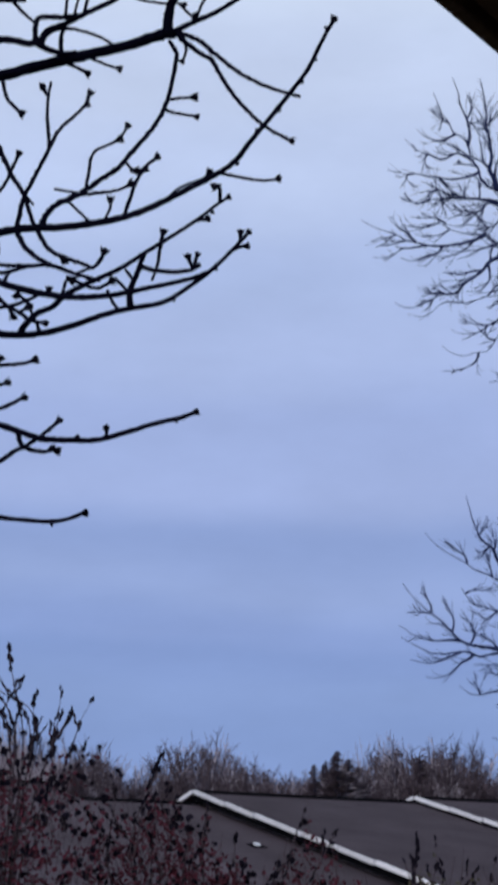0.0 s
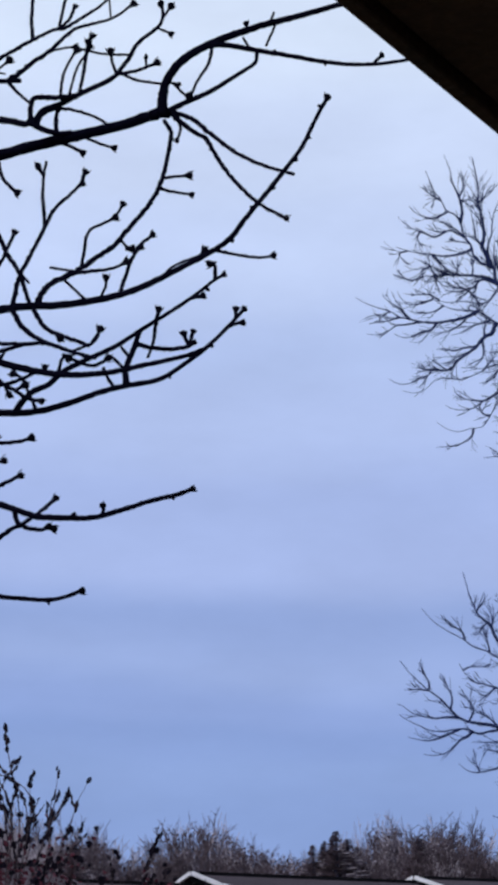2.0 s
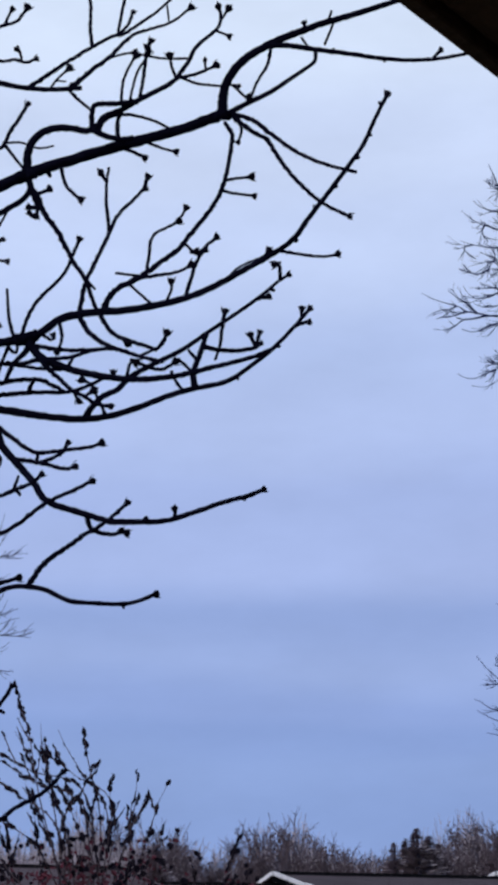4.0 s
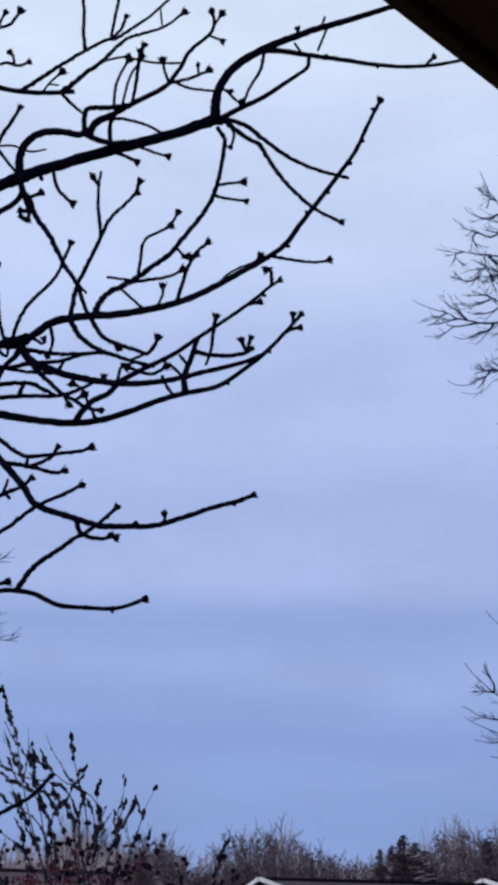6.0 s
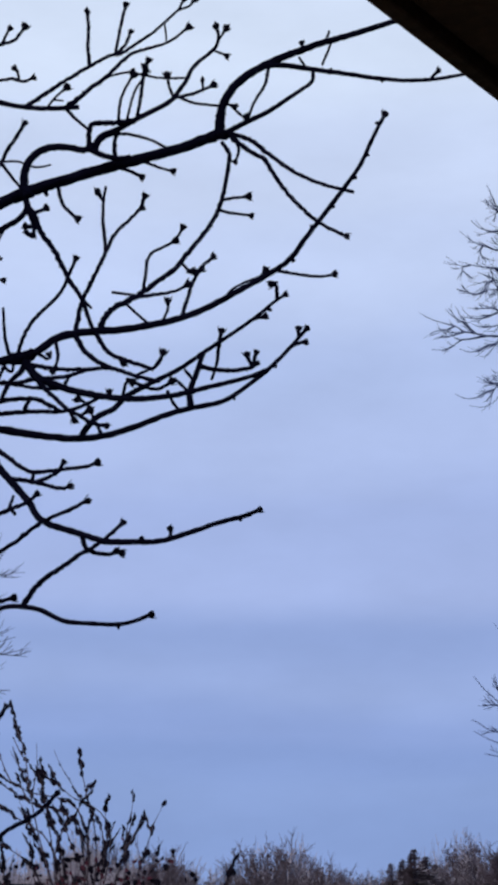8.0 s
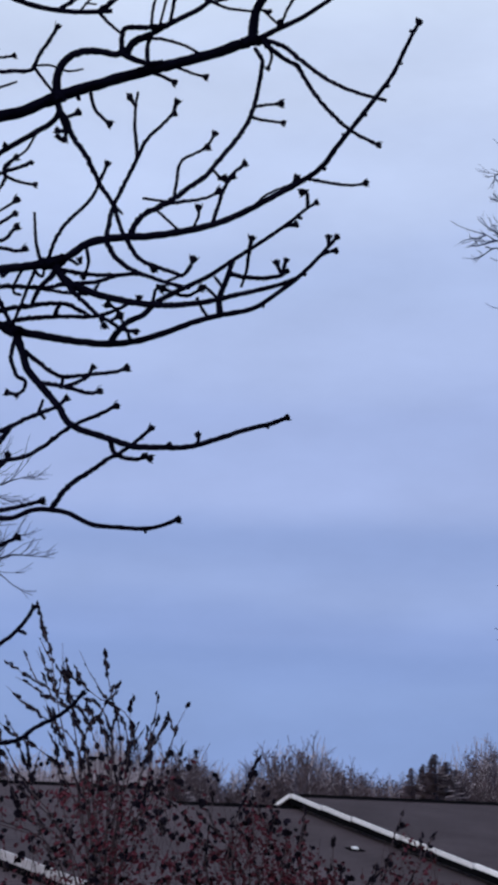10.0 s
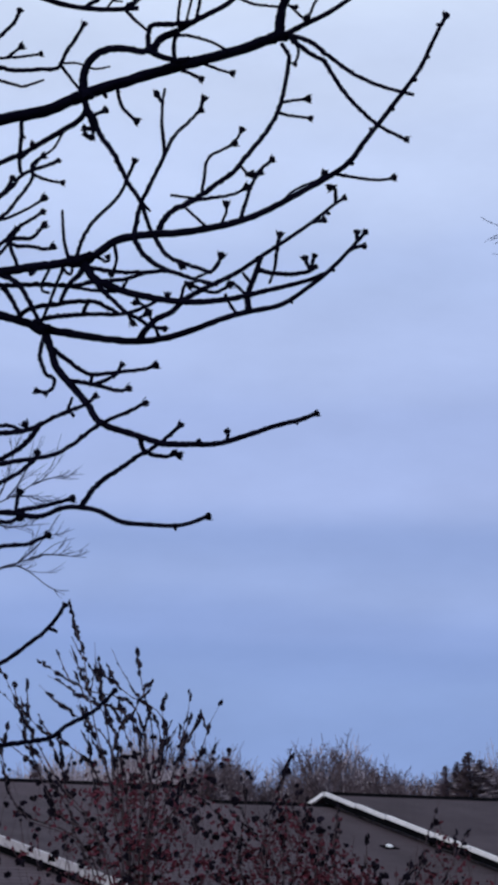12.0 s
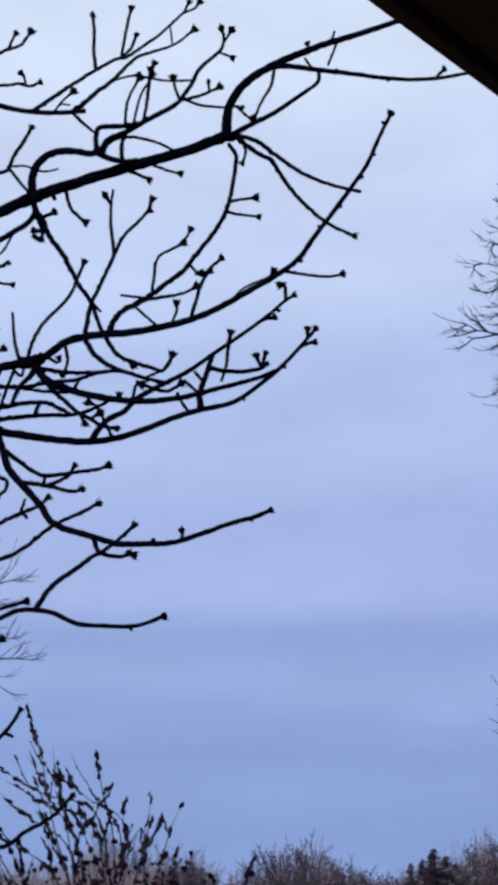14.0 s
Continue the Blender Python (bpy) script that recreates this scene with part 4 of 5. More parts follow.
side("R10a", "R10", 0.561, 67.2, 0.4807, (4.9, 36.3, 15.8, -12.5, -11.9, -38.9, -14.8), 9.6, 3.8, 0.05)
side("R10b", "R10", 0.409, 50.8, 0.2158, (0.1, -8.2, -16, -4.8), 8.6, 3.8, 0.08)
side("R11", "R1", 0.437, 105.1, 1.0044, (-1.4, -17.1, -7.7, 23.6, 5.2, -23.7, -3, 21.6, 5.4), 14.3, 4.3, -0.32)
side("P1", "M", 0.686, -106.1, 1.2596, (-11.5, -34.7, 14.2, 12.8, -8.9, -7.3, -2, -1.3, 15.5, 1.9, -35.6, -15.6, -12, 66.4, -22.4, -11.6, 4.9, -6.5, -17.8, -19, -17.6), 17.2, 4.3, -0.06)
side("P1a", "P1", 0.148, 98, 0.1222, (-3.9, -9.7, -3.4, -0.1), 11.5, 3.8, -0.35)
side("P2", "P1", 0.246, -171, 0.3775, (1, 8.2, 5.8, -13.9, -29.7, 21.2, 8.1), 10.5, 4.3, -0.18)
side("P3", "P1", 0.617, -175.9, 0.1457, (-0.7, -14.1, -16.4, -2.3), 8.1, 3.8, 0.14)
side("P4", "P1", 0.174, -87.8, 0.4559, (-0.1, -8.7, -18.7, -12.6, -13.1, -25.3, -8.9), 10.5, 4.3, -0.31)
limb("P5", (3.687, 16.00, 7.023), 157.2, 2.4836, (0.1, 0, -0, -0.1, -0.2, -0.3, -1.2, -4, -2.2, 22.1, 39.1, -0.9, -10.3, -7.1, 20.6, -8.4, -11.2, -18.8, 21, 28.9, -23.6, -30.9), 14.3, 4.3, -0.04)
side("P5a", "P5", 0.681, 51.6, 0.2009, (0.3, -6, -22.1, -12.5), 8.6, 3.8, 0.34)
side("P5b", "P5", 0.601, -126.5, 0.2419, (0.3, 0, 10.2, -30.4, -18.9, 0.2), 10.5, 4.3, 0.33)
side("P6", "P5", 0.460, 137.1, 0.5465, (-1.5, 19.6, 64.7, 12.7, 6.3, -0, -3.8), 13.4, 4.3, -0.01)
limb("P7", (3.656, 16.00, 6.599), 142.3, 2.5136, (0, 0, 0, -0, 0, -0, 0.1, -1, -1.9, -0.5, 24.2, 61.2, -14.9, 3.1, 27.6, 11.3, -10.1, -8.5, -44.1, 5.5, -30.6, -21), 16.2, 4.3, 0.05)
side("P7a", "P7", 0.667, -140.1, 0.5714, (-0.6, -10.1, -2.7, 10.8, -5.9, -16.6, -12.1, -9.4, -9.6, -17.3), 10.5, 3.8, 0.09)
side("P7b", "P7", 0.779, 159.4, 0.1975, (3.3, -26.5, -74.1, -14.4, -23.7, -14.1), 9.1, 3.8, -0.02)
side("P7c", "P7", 0.859, -100.6, 0.4015, (-23.4, -26, -7.3, -11.6, -7, -6.3, -1.7), 9.1, 3.8, 0.25)
side("P7d", "P7", 0.638, 116.6, 0.2064, (0.3, -26.1, -35.2, -3.7), 9.6, 3.8, -0.23)
side("P7e", "P7a", 0.356, 170.9, 0.3029, (0.2, -5.7, -8.9, -8.2, -17.1, -10.9), 8.6, 3.8, 0.23)
side("P8", "P7", 0.446, -149, 0.5125, (0.7, -1.3, -0.8, -16.4, -3.1, 8.8), 10.5, 3.8, -0.32)
side("P9", "P8", 0.238, -124.2, 0.4284, (0.5, -8.4, -37.1, -18.6, 12.8, -0.4), 10.5, 3.8, 0.26)
side("P10", "P7", 0.359, -134.7, 0.8071, (1, -2.7, -10.4, -24.9, -9.4, -9.9, -1.5), 10.5, 3.8, 0.12)
side("P11", "P7", 0.359, -123.7, 0.9683, (0.9, -1.3, -3.2, -16.9, -28.9, -23.8, 5.4), 11.5, 4.3, -0.04)
side("P12", "P11", 0.510, -121.3, 0.5604, (0.8, -3.3, -21.6, -38.6, -17.8, -15.5, -7.7), 10.5, 4.3, 0.12)
side("P13", "P12", 0.427, -166.9, 0.409, (-0.9, -5.4, -3.1, 1.7, 0.7, 0), 9.6, 3.8, -0.03)
limb("S1", (3.473, 16.00, 4.091), 145.3, 2.2465, (-0.9, -0.1, 0.6, 1.5, 2.5, 3.9, 3.8, 2.8, 1.5, 2.7, -3.2, 17.8, -26.1, 7.4, -17.9, 9.3, -3.6, -9.4, -9.4), 21.5, 4.3, 0.06)
side("S1b", "S1", 0.792, 100.4, 0.31, (17.4, 31.9, 4.8, -4.3, -4.3, -12.3, -9.2), 9.1, 3.8, -0.27)
side("S1c", "S1", 0.683, 99, 0.1911, (-0, -1, -1.4, -0.3), 8.1, 3.3, 0.01)
side("S2", "S1", 0.583, 125.8, 0.9343, (0.1, 4.8, 0.7, -13.6, -13.3, 15, 17.5, -7.8, -8.7, -20.3, 13.8, -7.5, -8, 2.2, 0.5, 0.1), 17.2, 4.3, 0.26)
side("S2a", "S2", 0.368, 76, 0.2016, (0, 3.3, 5.8, 1.6), 9.6, 3.8, 0.3)
side("S2b", "S2", 0.578, 53.5, 0.0635, (), 8.1, 3.3, -0.2)
side("S2c", "S2", 0.426, -145.1, 0.1353, (0.2, -2, -31.5, -42.3), 8.1, 3.3, -0.17)
limb("S3", (3.453, 16.00, 3.805), 156.2, 2.2454, (-1.1, -0.1, 0.8, 1.9, 3.2, 4.8, 4.6, 3.3, 1.5, 3.6, -5.6, 21.3, -2.5, -3, -30.8, 22, 7.6, -12.3, -19.6, -2.8, -5.5), 35.8, 4.3, 0.08)
side("S3b", "S3", 0.583, 166.2, 1.0874, (1.9, 4.2, 0.4, -0, -7.5, -12.2, -14.8, -5.5, -1.1, 5.1, 6.6, 3.8, -8.5, -2.4, 2.1, -5.3, -5.9, -0.7), 14.3, 4.3, -0.11)
side("S3f", "S3b", 0.680, 82, 0.214, (6.3, 27.5, 11.4, 0.3, -15.8, -17.4), 8.6, 3.8, -0.31)
side("S3g", "S3b", 0.680, 170.6, 0.1694, (0.8, 4.3, 2.8, 0.2), 8.1, 3.8, 0.15)
side("S3c", "S3b", 0.360, 175.7, 0.5649, (1.7, 8.9, -1.2, -10.7, -4.6, -3.8, -6.1, -16.5, 0.6, 13.4), 10.0, 3.8, -0.06)
side("S3d", "S3", 0.754, -156.4, 0.4566, (-1, -1.7, -3.9, -7.1, -17.2, -6.7, -0.3), 10.0, 3.8, 0.16)
side("S3e", "S3", 0.705, -138.1, 0.4941, (-8.7, -7.4, 22.1, -1.6, -10.2, -9.9, -11.3, -7.7, -12.3, -3.7), 11.5, 3.8, -0.02)
side("S3h", "S3b", 0.456, 75.3, 0.3152, (4.9, 22.2, 11.6, 4.5, 8, 3.5), 8.1, 3.8, 0)
side("S3i", "S3b", 0.281, 62.2, 0.2474, (-1.5, 15.1, 72.6, 17.2, -33.5, -17.1), 8.6, 3.8, -0.06)
side("S3j", "S3i", 0.417, 111.6, 0.2014, (1.7, 9.4, 6.1, 0.4), 8.1, 3.3, -0.15)
side("S3k", "S3b", 0.048, 128.6, 0.256, (-0.1, 3.2, 15.7, 7.2, -9.1, 0.1), 9.1, 3.8, 0.28)
side("S4", "S3", 0.500, -131.9, 0.7839, (0.1, 8.8, 21.8, -15.3, -16.1, 0.6, -17.6, -17.7, -1.8, -5.5, -16.9, -22.4, -9.7), 16.2, 4.3, 0.12)
side("S4a", "S4", 0.744, 107.4, 0.1305, (0.2, 7.1, 10.5, 2.3), 8.1, 3.3, 0.2)
side("S4b", "S4", 0.310, -174.2, 0.2409, (-1.8, -10.3, -6.8, -0.5, -1.3, 0), 8.6, 3.8, 0.28)
side("S4c", "S4", 0.375, -84.2, 0.3338, (1, -5.9, -22.3, -22.2, -17, -28.3), 8.6, 3.3, -0.17)
side("S5", "S1", 0.542, -117.2, 0.7537, (-0, -9.9, -16.5, -12.1, -23.6, -19.2, -5.5, 13.9, -20.2, -26.2, -4.2, -2.7), 11.5, 4.3, 0.29)
side("S5a", "S5", 0.917, 26.2, 0.2322, (-0.3, -12.2, -18.3, 2.9, 15.4, 3.4), 7.6, 3.3, 0.25)
side("S5b", "S5", 0.474, -141.5, 0.201, (0.6, -10.5, -58.3, -21.9), 8.6, 3.8, 0)
side("S6", "S3", 0.330, -116.4, 1.1238, (0.7, -0.1, -1.6, -2.1, -18.2, -31, -28), 9.6, 3.8, 0.05)
side("S7", "S1", 0.558, -159.9, 0.2945, (0.4, -6.2, -11.6, -8.5, -14.6, -16.8), 11.5, 3.8, -0.27)
side("S8", "S3", 0.500, 118.6, 0.4265, (-0.5, 2, 3.8, 9.9, 46.1, 14.6, -44.5), 11.5, 4.3, 0.18)
side("S9", "S8", 0.010, -140.3, 0.5174, (-0.4, -10.1, -13.6, -6.2, -6.5, -0.9, -0.7), 10.5, 3.8, -0.23)
side("S10", "S5", 0.026, 106.6, 0.5936, (0.3, -1.2, -1.8, -3.6, -1.5, -39, 80.1, 42.1, -24.9), 13.4, 4.3, 0.02)
side("S11", "S10", 0.717, 130.4, 0.2597, (-0.2, -3.3, -0.5, -24.5, -27.2, -2.4), 9.6, 3.8, -0.26)
side("S12", "S10", 0.350, 153.1, 0.1657, (0.1, -1.2, -5.4, -5.1), 9.1, 3.8, -0.3)
side("S13", "S5", 0.135, -109, 0.1819, (9.9, -76.7, -68.2, 12.5), 9.1, 3.8, 0.08)
tree.spray(list(tree.lines), 6, 0.18, 0.0038, 1, 0.12, (0.1, 0.72))
tree.spray(["M", "R1", "R2", "R8", "R9", "R10", "R11", "P1", "P5", "P6", "P7", "P9", "P10", "P11"], 26, 0.30, 0.0042, 1, 0.12, (0.28, 0.8))
tree.spray(["S1", "S2", "S3", "S3b", "S4", "S5", "S8", "S10"], 6, 0.20, 0.0038, 1, 0.12, (0.28, 0.72))

# ---- thin tree behind the shrub ----
behind = thing("bare_tree", "slender leafless tree behind the shrub, bark paled as haze", "tree")
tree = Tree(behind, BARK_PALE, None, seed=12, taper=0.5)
limb, side = tree.limb, tree.side
tree.trunk(((-5.3, 20.0, -0.1), (-5.25, 20.0, 3.0), (-5.22, 20.0, 5.2), (-5.25, 20.0, 6.4), (-5.1, 20.0, 8.2)), 0.12, 0.03)
limb("U1", (-5.219, 20.00, 5.175), 24.4, 2.1452, (0.1, -0.1, -0.2, -0.8, -1.3, -6.8, 4.2, 14.5, -17.3), 23.9, 4.2, -0)
limb("U2", (-5.262, 20.00, 6.114), 15.6, 1.95, (0, 0, -0.3, -0.1, -3.3, 7.3, 8.8, 1.8, 13.6, 2.9), 23.9, 4.2, 0.03)
side("U1a", "U1", 0.742, 20.3, 0.6169, (-5, -13.6, -4.9, -0.4, -0.5, -0.8), 11.9, 4.2, 0.2)
side("U1b", "U1", 0.500, 24.3, 0.9463, (-0, -14.8, -31.7, -12.3, -5.1, 9.3, 7.1), 11.9, 4.2, 0.34)
side("U1c", "U1", 0.683, 34.9, 0.6128, (0, 3.3, 6.6, -5.9, -40.7, -18.4), 11.9, 4.2, -0.29)
side("U2a", "U2", 0.659, 53, 0.7583, (1.8, 9.4, 6.7, 4, 4.3, 0.6), 11.9, 4.2, 0.09)
side("U2b", "U2", 0.689, 4.8, 0.4534, (-7.3, -15.8, -4.7, -0.1), 11.9, 4.2, 0.05)
side("U2c", "U2", 0.826, 24, 0.3632, (-2.1, -5.8, -2.2, -0.1), 11.9, 4.2, 0.11)
side("U2d", "U2", 0.530, -52.2, 0.8282, (0.9, 28, 26.2, 3.8, -3.1, 1.1), 11.9, 4.2, 0.03)
side("U2e", "U2", 0.591, 66.3, 0.8515, (0.2, 5.5, 8.1, -2.8, -5.6, -0.6), 11.9, 4.2, 0.04)
tree.spray(list(tree.lines), 6, 0.42, 0.0055, 1, 0.18, (0.2, 0.78))

# ---- shrubs below the tree ----
def shrub(label, centre, fork, tips, extra, leaf_size, seed, low, veil, cap, spots, patch, small=RED_LEAF):
    """Stems that fan out from a fork above the base, dark folded young leaves along them, a thin veil of small leaves between."""
    rng = random.Random(seed)
    top = thing("shrub", label, "shrub")
    lv, lf, tv, tf, rv, rf = [], [], [], [], [], []
    c = Vector(centre)
    ends = [Vector((x, c.y + rng.uniform(-0.12, 0.12), z - 0.02)) for x, z, _, _ in tips]
    below = [Vector((dx, rng.uniform(-0.04, 0.04), dz)) for _, _, dx, dz in tips]
    lo, hi = min(e.x for e in ends), max(e.x for e in ends)

    def skyline_at(x):
        return max(t[1] - 1.5 * abs(x - t[0]) for t in tips)

    for _ in range(extra):
        x = rng.uniform(lo - 0.05, hi + 0.05)
        ends.append(Vector((x, c.y + rng.uniform(-0.5, 0.5), max(low, skyline_at(x) - 0.08 - abs(rng.gauss(0.1, 0.16))))))
        below.append(Vector(((c.x - x) * 0.3 + rng.uniform(-0.05, 0.05), 0, -0.22)))

    def leaf(p, way, s, verts, faces, wide=0.21):
        across = way.cross(Vector((rng.uniform(-1, 1), rng.uniform(-1, 1), rng.uniform(-0.3, 0.3)))).normalized()
        up = way.cross(across) * 0.3
        b = len(verts)
        verts.extend([p, p + way * s * 0.3 + across * s * wide + up * s, p + way * s * 0.68 + across * s * wide * 0.8 + up * s * 0.8, p + way * s,
                      p + way * s * 0.68 - across * s * wide * 0.8 + up * s * 0.8, p + way * s * 0.3 - across * s * wide + up * s, p + way * s * 0.5])
        for i in range(6):
            faces.append((b + i, b + (i + 1) % 6, b + 6))

    def dress(line, full=False):
        """Long folded leaves in tight upright clusters up a shoot, with bare gaps, and a few lone ones."""
        s, length = 0.0, sum((q - p).length for p, q in zip(line, line[1:]))
        while s < length:
            k, left = 0, s
            while k < len(line) - 2 and left > (line[k + 1] - line[k]).length:
                left -= (line[k + 1] - line[k]).length
                k += 1
            way = (line[k + 1] - line[k]).normalized()
            p = line[k] + way * left
            if p.z > low:
                knot = full or rng.random() < 0.72
                for _ in range(rng.randint(2, 4) if knot else 1):
                    w = (way * 3.4 + Vector((rng.uniform(-1, 1), rng.uniform(-1, 1), rng.uniform(-0.3, 0.3))) * (0.5 if knot else 1.2)).normalized()
                    leaf(p + way * rng.uniform(-0.02, 0.02), w, leaf_size * (rng.uniform(0.65, 1.25) if knot else rng.uniform(0.4, 0.7)), lv, lf, 0.17)
            s += rng.uniform(0.016, 0.034) if full else rng.uniform(0.022, 0.05) if rng.random() < 0.7 else rng.uniform(0.07, 0.13)

    for n, (e, down) in enumerate(zip(ends, below)):
        root = c + Vector((rng.uniform(-0.12, 0.12), rng.uniform(-0.1, 0.1), 0))
        mid = e + down * 0.5 + Vector((rng.uniform(-0.012, 0.012), 0, 0))
        bend = e + down
        knee = bend + down.normalized() * 0.3 + Vector((rng.uniform(-0.04, 0.04), 0, 0))
        low_knee = Vector((c.x + (knee.x - c.x) * 0.3, c.y, min(fork - 0.5, knee.z - 0.35)))
        line = spline([root, low_knee, knee, bend, mid, e], 6)
        if n % 6:
            line = line[6:]
        r = 0.0042 if n < len(tips) else 0.0034
        verts, faces = (tv, tf) if n >= len(tips) else ([], [])
        tube(verts, faces, line, [r * (1 - 0.78 * i / (len(line) - 1)) for i in range(len(line))], 5, rng, 0.1)
        if n < len(tips):
            raw("stem", verts, faces, STEM, top, smooth=True)
        dress(line[-20:])
        if n == 0:
            dress(line[-9:], True)
        for _ in range(rng.randint(1, 3)):
            i = rng.randint(len(line) - 14, len(line) - 6)
            way = (line[i + 1] - line[i]).normalized()
            w = (way + Vector((rng.uniform(-0.7, 0.7), rng.uniform(-0.6, 0.6), 0.1))).normalized()
            ln = rng.uniform(0.07, 0.16)
            shoot = [line[i].copy(), line[i] + w * ln * 0.5, line[i] + w * ln + Vector((0, 0, ln * 0.12))]
            if shoot[-1].z < skyline_at(shoot[-1].x) - 0.03:
                tube(tv, tf, shoot, [0.0036, 0.003, 0.002], 4, rng)
                dress(shoot)
    # lone dark leaves on hair-thin twigs, low in the shrub
    for _ in range(spots):
        x = rng.uniform(lo - 0.15, hi + 0.15) if rng.random() < 0.55 else c.x + rng.gauss(0.1, 0.22)
        p = Vector((x, c.y + rng.uniform(-0.5, 0.5), rng.uniform(low, max(low + 0.05, min(cap + 0.16, skyline_at(x) - 0.1)))))
        w = Vector((rng.uniform(-0.8, 0.8), rng.uniform(-0.8, 0.8), rng.uniform(-0.2, 1))).normalized()
        plump = rng.uniform(0.4, 1.15)
        for _ in range(7):
            leaf(p, (w + Vector((rng.uniform(-0.5, 0.5), rng.uniform(-0.5, 0.5), rng.uniform(-0.3, 0.3)))).normalized(), leaf_size * plump * rng.uniform(0.7, 1.0), lv, lf, 0.46)
        q = p - Vector((rng.uniform(-0.05, 0.05), 0, rng.uniform(0.08, 0.2)))
        tube(tv, tf, [q, q.lerp(p, 0.5), p], [0.0014, 0.0012, 0.001], 3, rng)
    for _ in range(veil):
        x = rng.uniform(lo + 0.25, hi + 0.1) if rng.random() < 0.3 else c.x + rng.gauss(0.02, patch)
        p = Vector((x, c.y + rng.uniform(-0.5, 0.6), rng.uniform(low, max(low + 0.05, min(cap, skyline_at(x) - 0.2) + rng.gauss(0, 0.06)))))
        w = Vector((rng.uniform(-1, 1), rng.uniform(-1, 1), rng.uniform(-0.3, 1.2))).normalized()
        if rng.random() < 0.05:
            q = p + Vector((rng.uniform(-0.06, 0.06), rng.uniform(-0.05, 0.05), rng.uniform(0.05, 0.2)))
            tube(tv, tf, [p, p.lerp(q, 0.5) + Vector((rng.uniform(-0.01, 0.01), 0, 0)), q], [0.0024, 0.002, 0.0014], 3, rng)
        leaf(p, w, leaf_size * rng.uniform(0.4, 1.0), rv, rf, 0.30)
    tagged(raw("twig_spray", tv, tf, STEM, top), kind="stuff")
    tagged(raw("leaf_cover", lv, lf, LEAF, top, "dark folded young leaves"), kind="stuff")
    if rv:
        tagged(raw("small_leaf_cover", rv, rf, small, top, "small brown leaves"), kind="stuff")
    return top


TALL = ((-1.46, 3.24, 0.07, -0.23), (-1.36, 3.09, 0.04, -0.25), (-1.64, 3.01, 0.24, -0.15), (-1.62, 2.88, 0.18, -0.15), (-1.73, 2.83, 0.08, -0.26), (-1.49, 3.06, 0.11, -0.22),
        (-1.28, 3.06, 0.11, -0.20), (-1.15, 3.06, 0.03, -0.20), (-1.07, 2.90, -0.07, -0.13), (-1.00, 2.83, -0.01, -0.21), (-0.88, 2.82, -0.03, -0.19), (-0.75, 2.76, -0.07, -0.17),
        (-1.32, 2.94, 0.13, -0.11), (-1.56, 2.91, 0.19, -0.12), (-0.91, 2.67, -0.04, -0.16), (-1.22, 2.79, 0.06, -0.22), (-1.80, 2.96, 0.12, -0.25), (-1.89, 2.82, 0.12, -0.27),
        (-1.99, 2.90, 0.16, -0.35), (-1.39, 2.67, 0.03, -0.20), (-1.54, 2.63, 0.03, -0.19), (-1.10, 2.72, -0.00, -0.20))
LOW = ((-0.43, 2.54, -0.06, -0.19), (-0.37, 2.46, -0.04, -0.13), (-0.85, 2.35, 0.11, -0.15), (-0.70, 2.33, 0.07, -0.11), (-0.57, 2.35, 0.02, -0.15), (0.30, 2.35, -0.07, -0.18),
        (0.17, 2.11, -0.04, -0.13), (-0.20, 2.33, -0.02, -0.21), (-0.06, 2.17, -0.02, -0.16), (-0.33, 2.38, -0.04, -0.22), (-0.66, 2.44, 0.01, -0.16), (0.43, 2.19, -0.09, -0.16))
OLIVE = ((0.84, 2.17, -0.02, -0.2), (0.93, 2.14, 0.05, -0.2), (0.82, 2.06, 0.06, -0.2), (0.95, 2.07, 0.0, -0.2), (1.10, 2.09, -0.04, -0.2), (1.22, 2.05, -0.05, -0.2), (1.36, 2.10, -0.08, -0.2))
shrub("tall shrub with dark clumped young leaves", (-1.13, 9.0, -0.06), 2.38, TALL, 8, 0.038, 21, 1.8, 1100, 2.40, 330, 0.17)
shrub("lower reddish shrub with dark young leaves", (-0.35, 9.3, -0.06), 1.7, LOW, 5, 0.036, 34, 1.7, 2600, 2.28, 210, 0.35)
shrub("low olive-brown shrub with sparse thin stems", (1.02, 9.6, -0.06), 1.6, OLIVE, 5, 0.034, 47, 1.75, 1500, 2.04, 16, 0.35, OLIVE_LEAF)


# ---- row of stepped houses ----
ALONG, DOWN = Vector((0.866, 0.5, 0)), Vector((0.5, -0.866, 0))
RIDGE_START = Vector((-0.87, 30.6, 0)) + Vector((0.866, 0.5, 0)) * 0.14
PITCH, DEPTH = 0.252, 7.2


def roof_slope(bm, q0, q1, top, sign, pitch, depth):
    """One sheet with a small step at each shingle course, from ridge to eave."""
    courses = 46
    step = (depth + 0.35) / courses
    rows = []
    for k in range(courses):
        rows += [(k * step, top - k * step * pitch), ((k + 1) * step, top - (k + 1) * step * pitch + 0.004)]
    lines = []
    for d, z in rows:
        lines.append([bm.verts.new(RIDGE_START + ALONG * q + DOWN * (d * sign) + Vector((0, 0, z))) for q in (q0, q1)])
    for (a, b), (c, d) in zip(lines, lines[1:]):
        bm.faces.new((a, c, d, b) if sign > 0 else (b, d, c, a))


